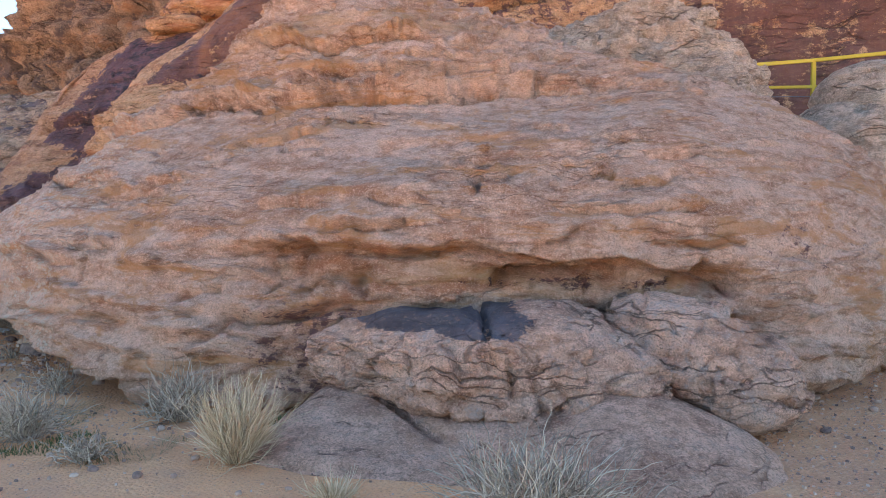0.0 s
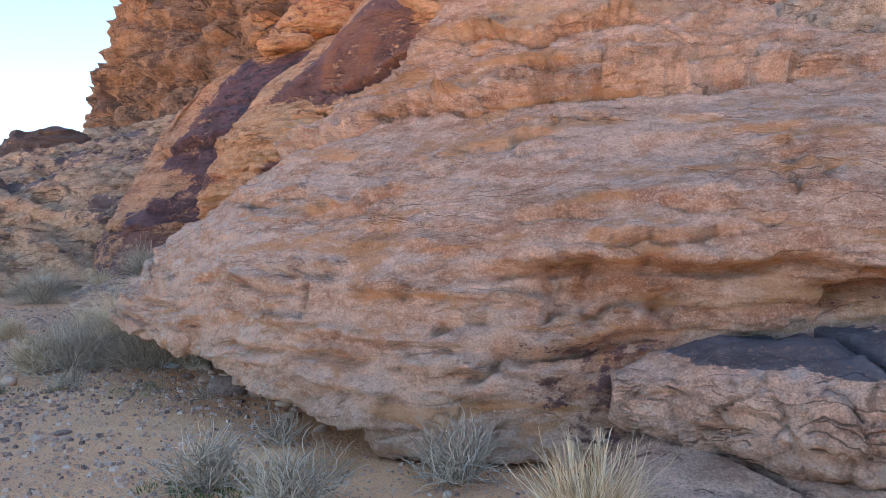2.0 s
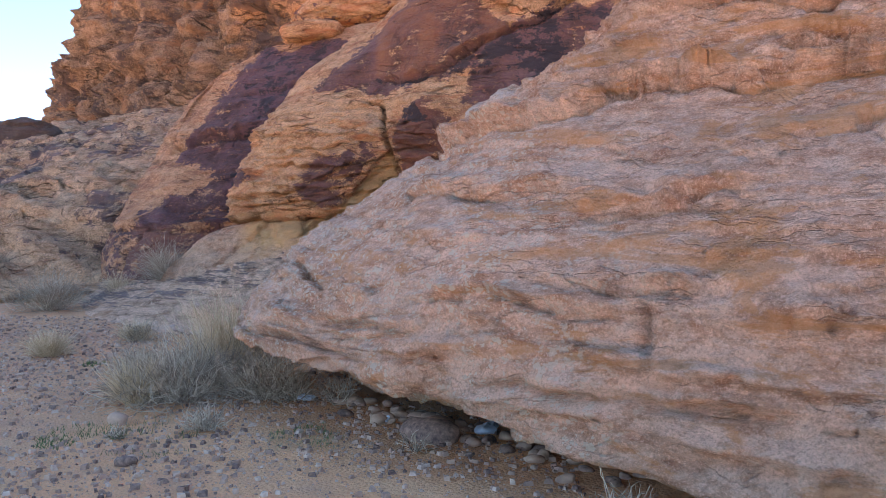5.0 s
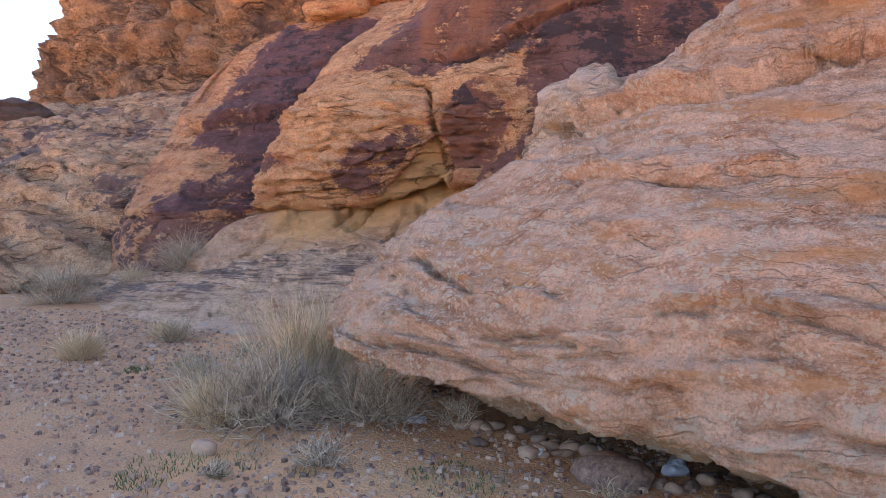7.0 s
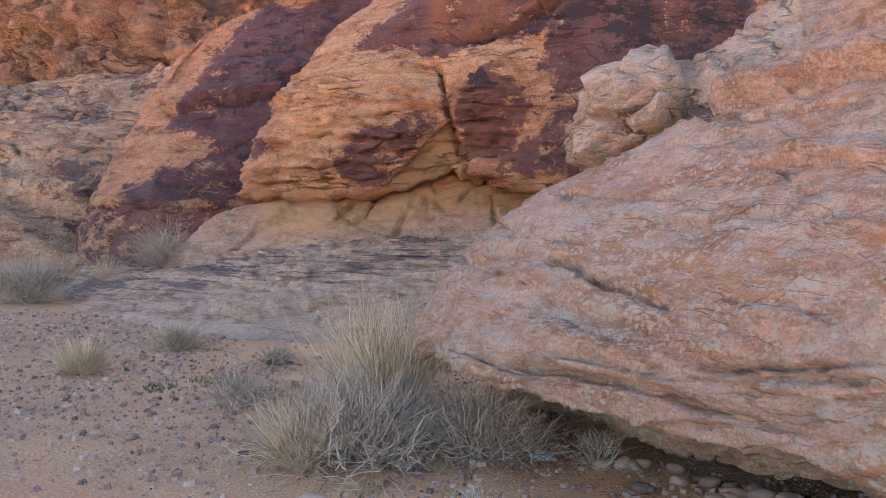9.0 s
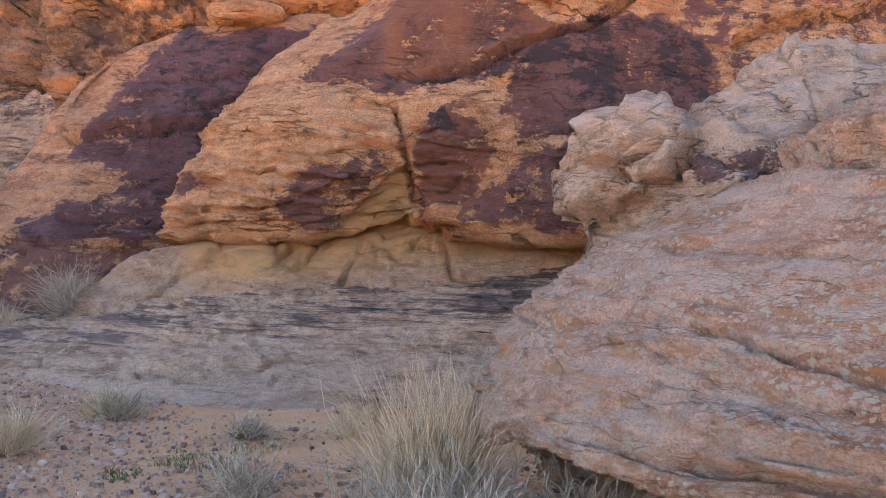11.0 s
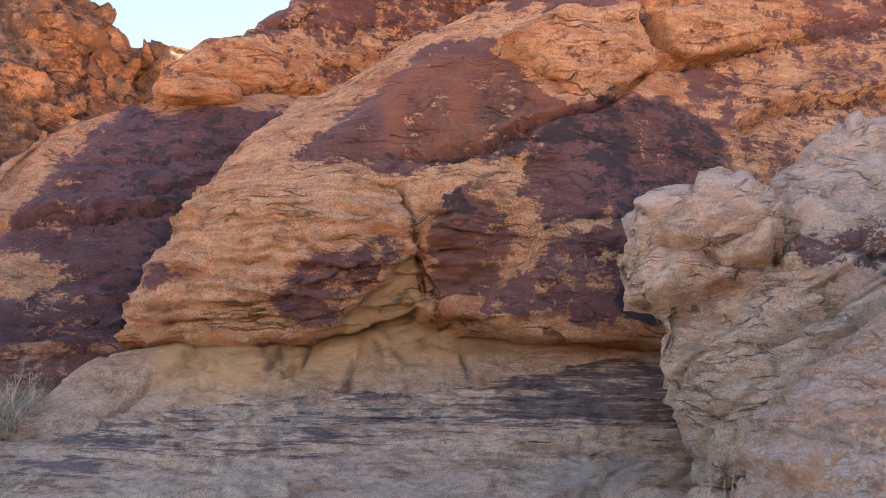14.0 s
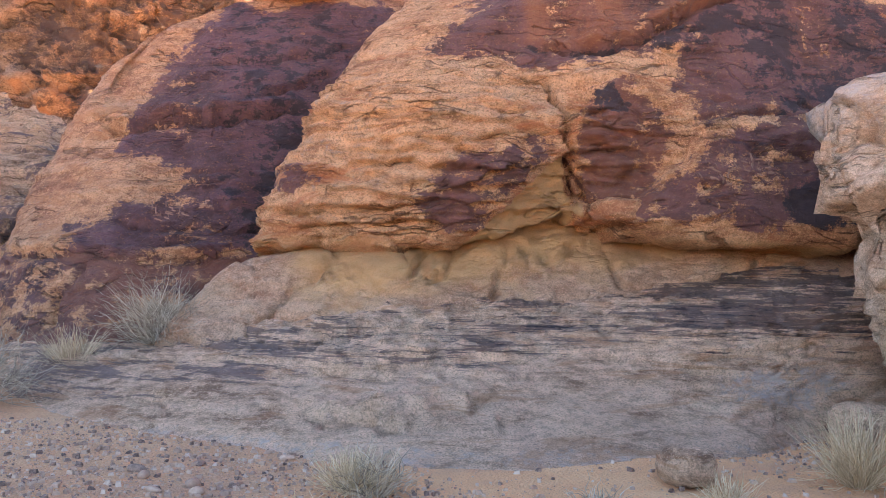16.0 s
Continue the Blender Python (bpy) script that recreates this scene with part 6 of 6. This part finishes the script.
# ---- railing of the viewing platform ----
def bar(bm, a, b, w):
    a, b = Vector(a), Vector(b)
    d = b - a
    m = Matrix.Translation((a + b) / 2) @ d.to_track_quat("Z", "Y").to_matrix().to_4x4() @ Matrix.Diagonal((w, w, d.length, 1))
    bmesh.ops.create_cube(bm, size=1.0, matrix=m)


def part(name, bm, material, parent, label=""):
    bmesh.ops.bevel(bm, geom=bm.edges[:], offset=0.006, segments=1, affect="EDGES")
    me = bpy.data.meshes.new(name)
    bm.to_mesh(me)
    bm.free()
    me.materials.append(material)
    ob = new(name, me)
    ob.parent = parent
    ob.matrix_parent_inverse = parent.matrix_basis.inverted()
    return tagged(ob, label) if label else ob


def railing():
    base = new("platform_railing")
    base.location = (5.6, 14.1, 3.1)
    a, b, c = (4.2, 13.9, 3.92), (6.35, 14.2, 4.13), (8.4, 12.9, 4.15)
    low = lambda p, z: (p[0], p[1], z)
    for name, p, q, w in (("top_rail", a, b, 0.06), ("top_rail", b, c, 0.06), ("middle_rail", (4.2, 13.9, 3.60), (6.35, 14.2, 3.68), 0.05), ("middle_rail", (6.35, 14.2, 3.68), (8.4, 12.9, 3.70), 0.05),
                          ("post", low(a, 3.0), a, 0.06), ("post", low(b, 3.0), b, 0.07), ("post", low(c, 3.0), c, 0.06), ("deck_edge", (4.2, 13.9, 3.02), (6.35, 14.2, 3.1), 0.12)):
        bm = bmesh.new()
        bar(bm, p, q, w)
        part(name, bm, YELLOW, base, "yellow painted steel " + name.replace("_", " "))
    bm = bmesh.new()
    bmesh.ops.create_cube(bm, size=1.0, matrix=pose(5.3, 14.9, 3.05, 0, 0, 8) @ Matrix.Diagonal((3.0, 1.6, 0.06, 1)))
    part("deck", bm, GREY, base, "grey metal deck")
    bm = bmesh.new()
    bar(bm, (4.2, 13.93, 3.45), (6.33, 14.22, 3.52), 0.012)
    part("cable", bm, GREY, base)
    for x in (4.4, 6.2):
        bm = bmesh.new()
        bar(bm, (x, 14.6, 0.5), (x, 14.6, 3.05), 0.10)
        part("support", bm, GREY, base)
    return tagged(base, "yellow steel railing of a raised viewing platform behind rocks", "railing")


railing()


# ---- litter ----
def litter(x, y, r, name, label, seed, flat):
    g = squashed((0, 0, 0), (r, r * 0.6, r * flat), (0, 0, seed * 30), 2.2, (36, 20))
    p = g.reshape(-1, 3)
    n = p / np.maximum(np.linalg.norm(p, axis=1, keepdims=True), 1e-6)
    d = (r * 0.5 * fbm(p, r * 0.5, 3, seed)).reshape(g.shape[:2])
    d[-1] = d[0]
    p = p + n * d.reshape(-1)[:, None]
    ob = new(name, mesh_of(name, p, grid_quads(*g.shape[:2]), PLASTIC))
    ob.location = (x, y, float(ground_height(np.array([x]), np.array([y]))[0]) + r * flat * 0.8)
    return tagged(ob, label, "litter")


litter(-5.78, 10.72, 0.08, "crushed_bottle", "crushed clear plastic bottle lying under the boulder", 1, 0.4)
litter(-4.05, 9.35, 0.13, "plastic_bag", "crumpled pale plastic bag under the overhang", 2, 0.35)
litter(-4.9, 9.75, 0.06, "crumpled_paper", "crumpled white paper under the overhang", 3, 0.5)


# ---- pecked marks on the varnished rock ----
def marks_on(rock, strokes, width, name, label):
    tree = BVHTree.FromPolygons([rock.matrix_basis @ v.co for v in rock.data.vertices], [f.vertices[:] for f in rock.data.polygons])
    verts, quads = [], []
    for (x0, z0), (x1, z1) in strokes:
        steps = max(2, int(math.hypot(x1 - x0, z1 - z0) / 0.05))
        row = []
        for k in range(steps + 1):
            s = k / steps
            hit, nor, _, _ = tree.ray_cast(Vector((x0 + (x1 - x0) * s, 5, z0 + (z1 - z0) * s)), Vector((0, 1, 0)))
            if hit:
                if nor.y > 0:
                    nor = -nor
                row.append((hit, nor))
        across = Vector((z0 - z1, 0, x1 - x0)).normalized() * width / 2
        for k, (hit, nor) in enumerate(row):
            verts += [hit + nor * 0.012 + across, hit + nor * 0.012 - across]
            if k:
                m = len(verts)
                quads.append((m - 4, m - 3, m - 1, m - 2))
    if not quads:
        return None
    base = sum((Vector(v) for v in verts), Vector()) / len(verts)
    ob = new(name, mesh_of(name, np.array([tuple(Vector(v) - base) for v in verts]), quads, CHALK))
    ob.location = base
    ob.parent = rock
    ob.matrix_parent_inverse = rock.matrix_basis.inverted()
    return tagged(ob, label, kind="stuff")


def scratch(x, z, n, spread, seed, length=0.14):
    r = np.random.default_rng(seed)
    out = []
    for k in range(2 * n):
        px, pz, a, l = x + r.uniform(-spread, spread), z + r.uniform(-spread, spread) * 0.5, r.choice((0.2, 1.45, 1.7, -0.3)), length * r.uniform(0.2, 0.7)
        out.append(((px, pz), (px + l * math.cos(a), pz + l * math.sin(a))))
    return out


dome_rock, buttress_rock, boulder_rock = (bpy.data.objects[k] for k in ("cliff_dome", "cliff_buttress", "boulder"))
for rock, x, z, n, spread, seed, length, width in ((dome_rock, -10.35, 2.65, 7, 0.16, 1, 0.12, 0.022), (dome_rock, -10.9, 2.5, 8, 0.25, 2, 0.2, 0.02), (dome_rock, -11.05, 4.0, 6, 0.12, 3, 0.3, 0.02),
                                                (buttress_rock, -4.0, 2.95, 14, 0.28, 5, 0.16, 0.02), (buttress_rock, -3.5, 3.1, 10, 0.2, 6, 0.14, 0.02)):
    marks_on(rock, scratch(x, z, n, spread, seed, length), width, "pecked_marks", "pale marks pecked into the dark varnish")


# ---- blocks wedged under the overhang ----
for k, (x, y, z, r, mat) in enumerate(((-5.02, 19.5, 2.5, (0.36, 0.3, 0.17), ORANGE),)):
    lump("wedged_block", mat, (x, y, z), r, (0, 6 - 3 * k, 10 * k), 4.0, (44, 28), 0.05, 0.3, 800 + k, 0.15, label="sandstone block wedged under the overhanging cliff", group="blocks under the overhang")


# ---- green sprouts ----
def sprouts(count, centre, radii, seed):
    r = np.random.default_rng(seed)
    a, d = r.uniform(0, 6.3, count), np.sqrt(r.uniform(0, 1, count))
    x, y = centre[0] + radii[0] * d * np.cos(a), centre[1] + radii[1] * d * np.sin(a)
    p = np.stack([x, y, 0 * x], 1)
    ok = fbm(p, 0.5, 2, seed) > 0.02
    x, y, a = x[ok], y[ok], a[ok]
    z = ground_height(x, y)
    h, w = r.uniform(0.015, 0.06, len(x)), r.uniform(0.002, 0.005, len(x))
    lx, ly = r.normal(0, 0.5, len(x)) * h, r.normal(0, 0.5, len(x)) * h
    v = np.stack([np.stack([x - w * np.cos(a), y - w * np.sin(a), z], 1), np.stack([x + w * np.cos(a), y + w * np.sin(a), z], 1), np.stack([x + lx, y + ly, z + h], 1)], 1)
    ob = new("green_sprouts", mesh_of("green_sprouts", v.reshape(-1, 3), None, LEAF, None, np.arange(3 * len(x)).reshape(-1, 3)))
    return tagged(ob, "sparse green sprouts of grass in the sand", "grass", kind="stuff")


sprouts(9000, (-2.3, 5.9), (1.7, 0.9), 61)
sprouts(7000, (-7.5, 13.5), (1.7, 1.3), 62)
sprouts(2500, (-6.2, 9.4), (1.6, 0.8), 63)
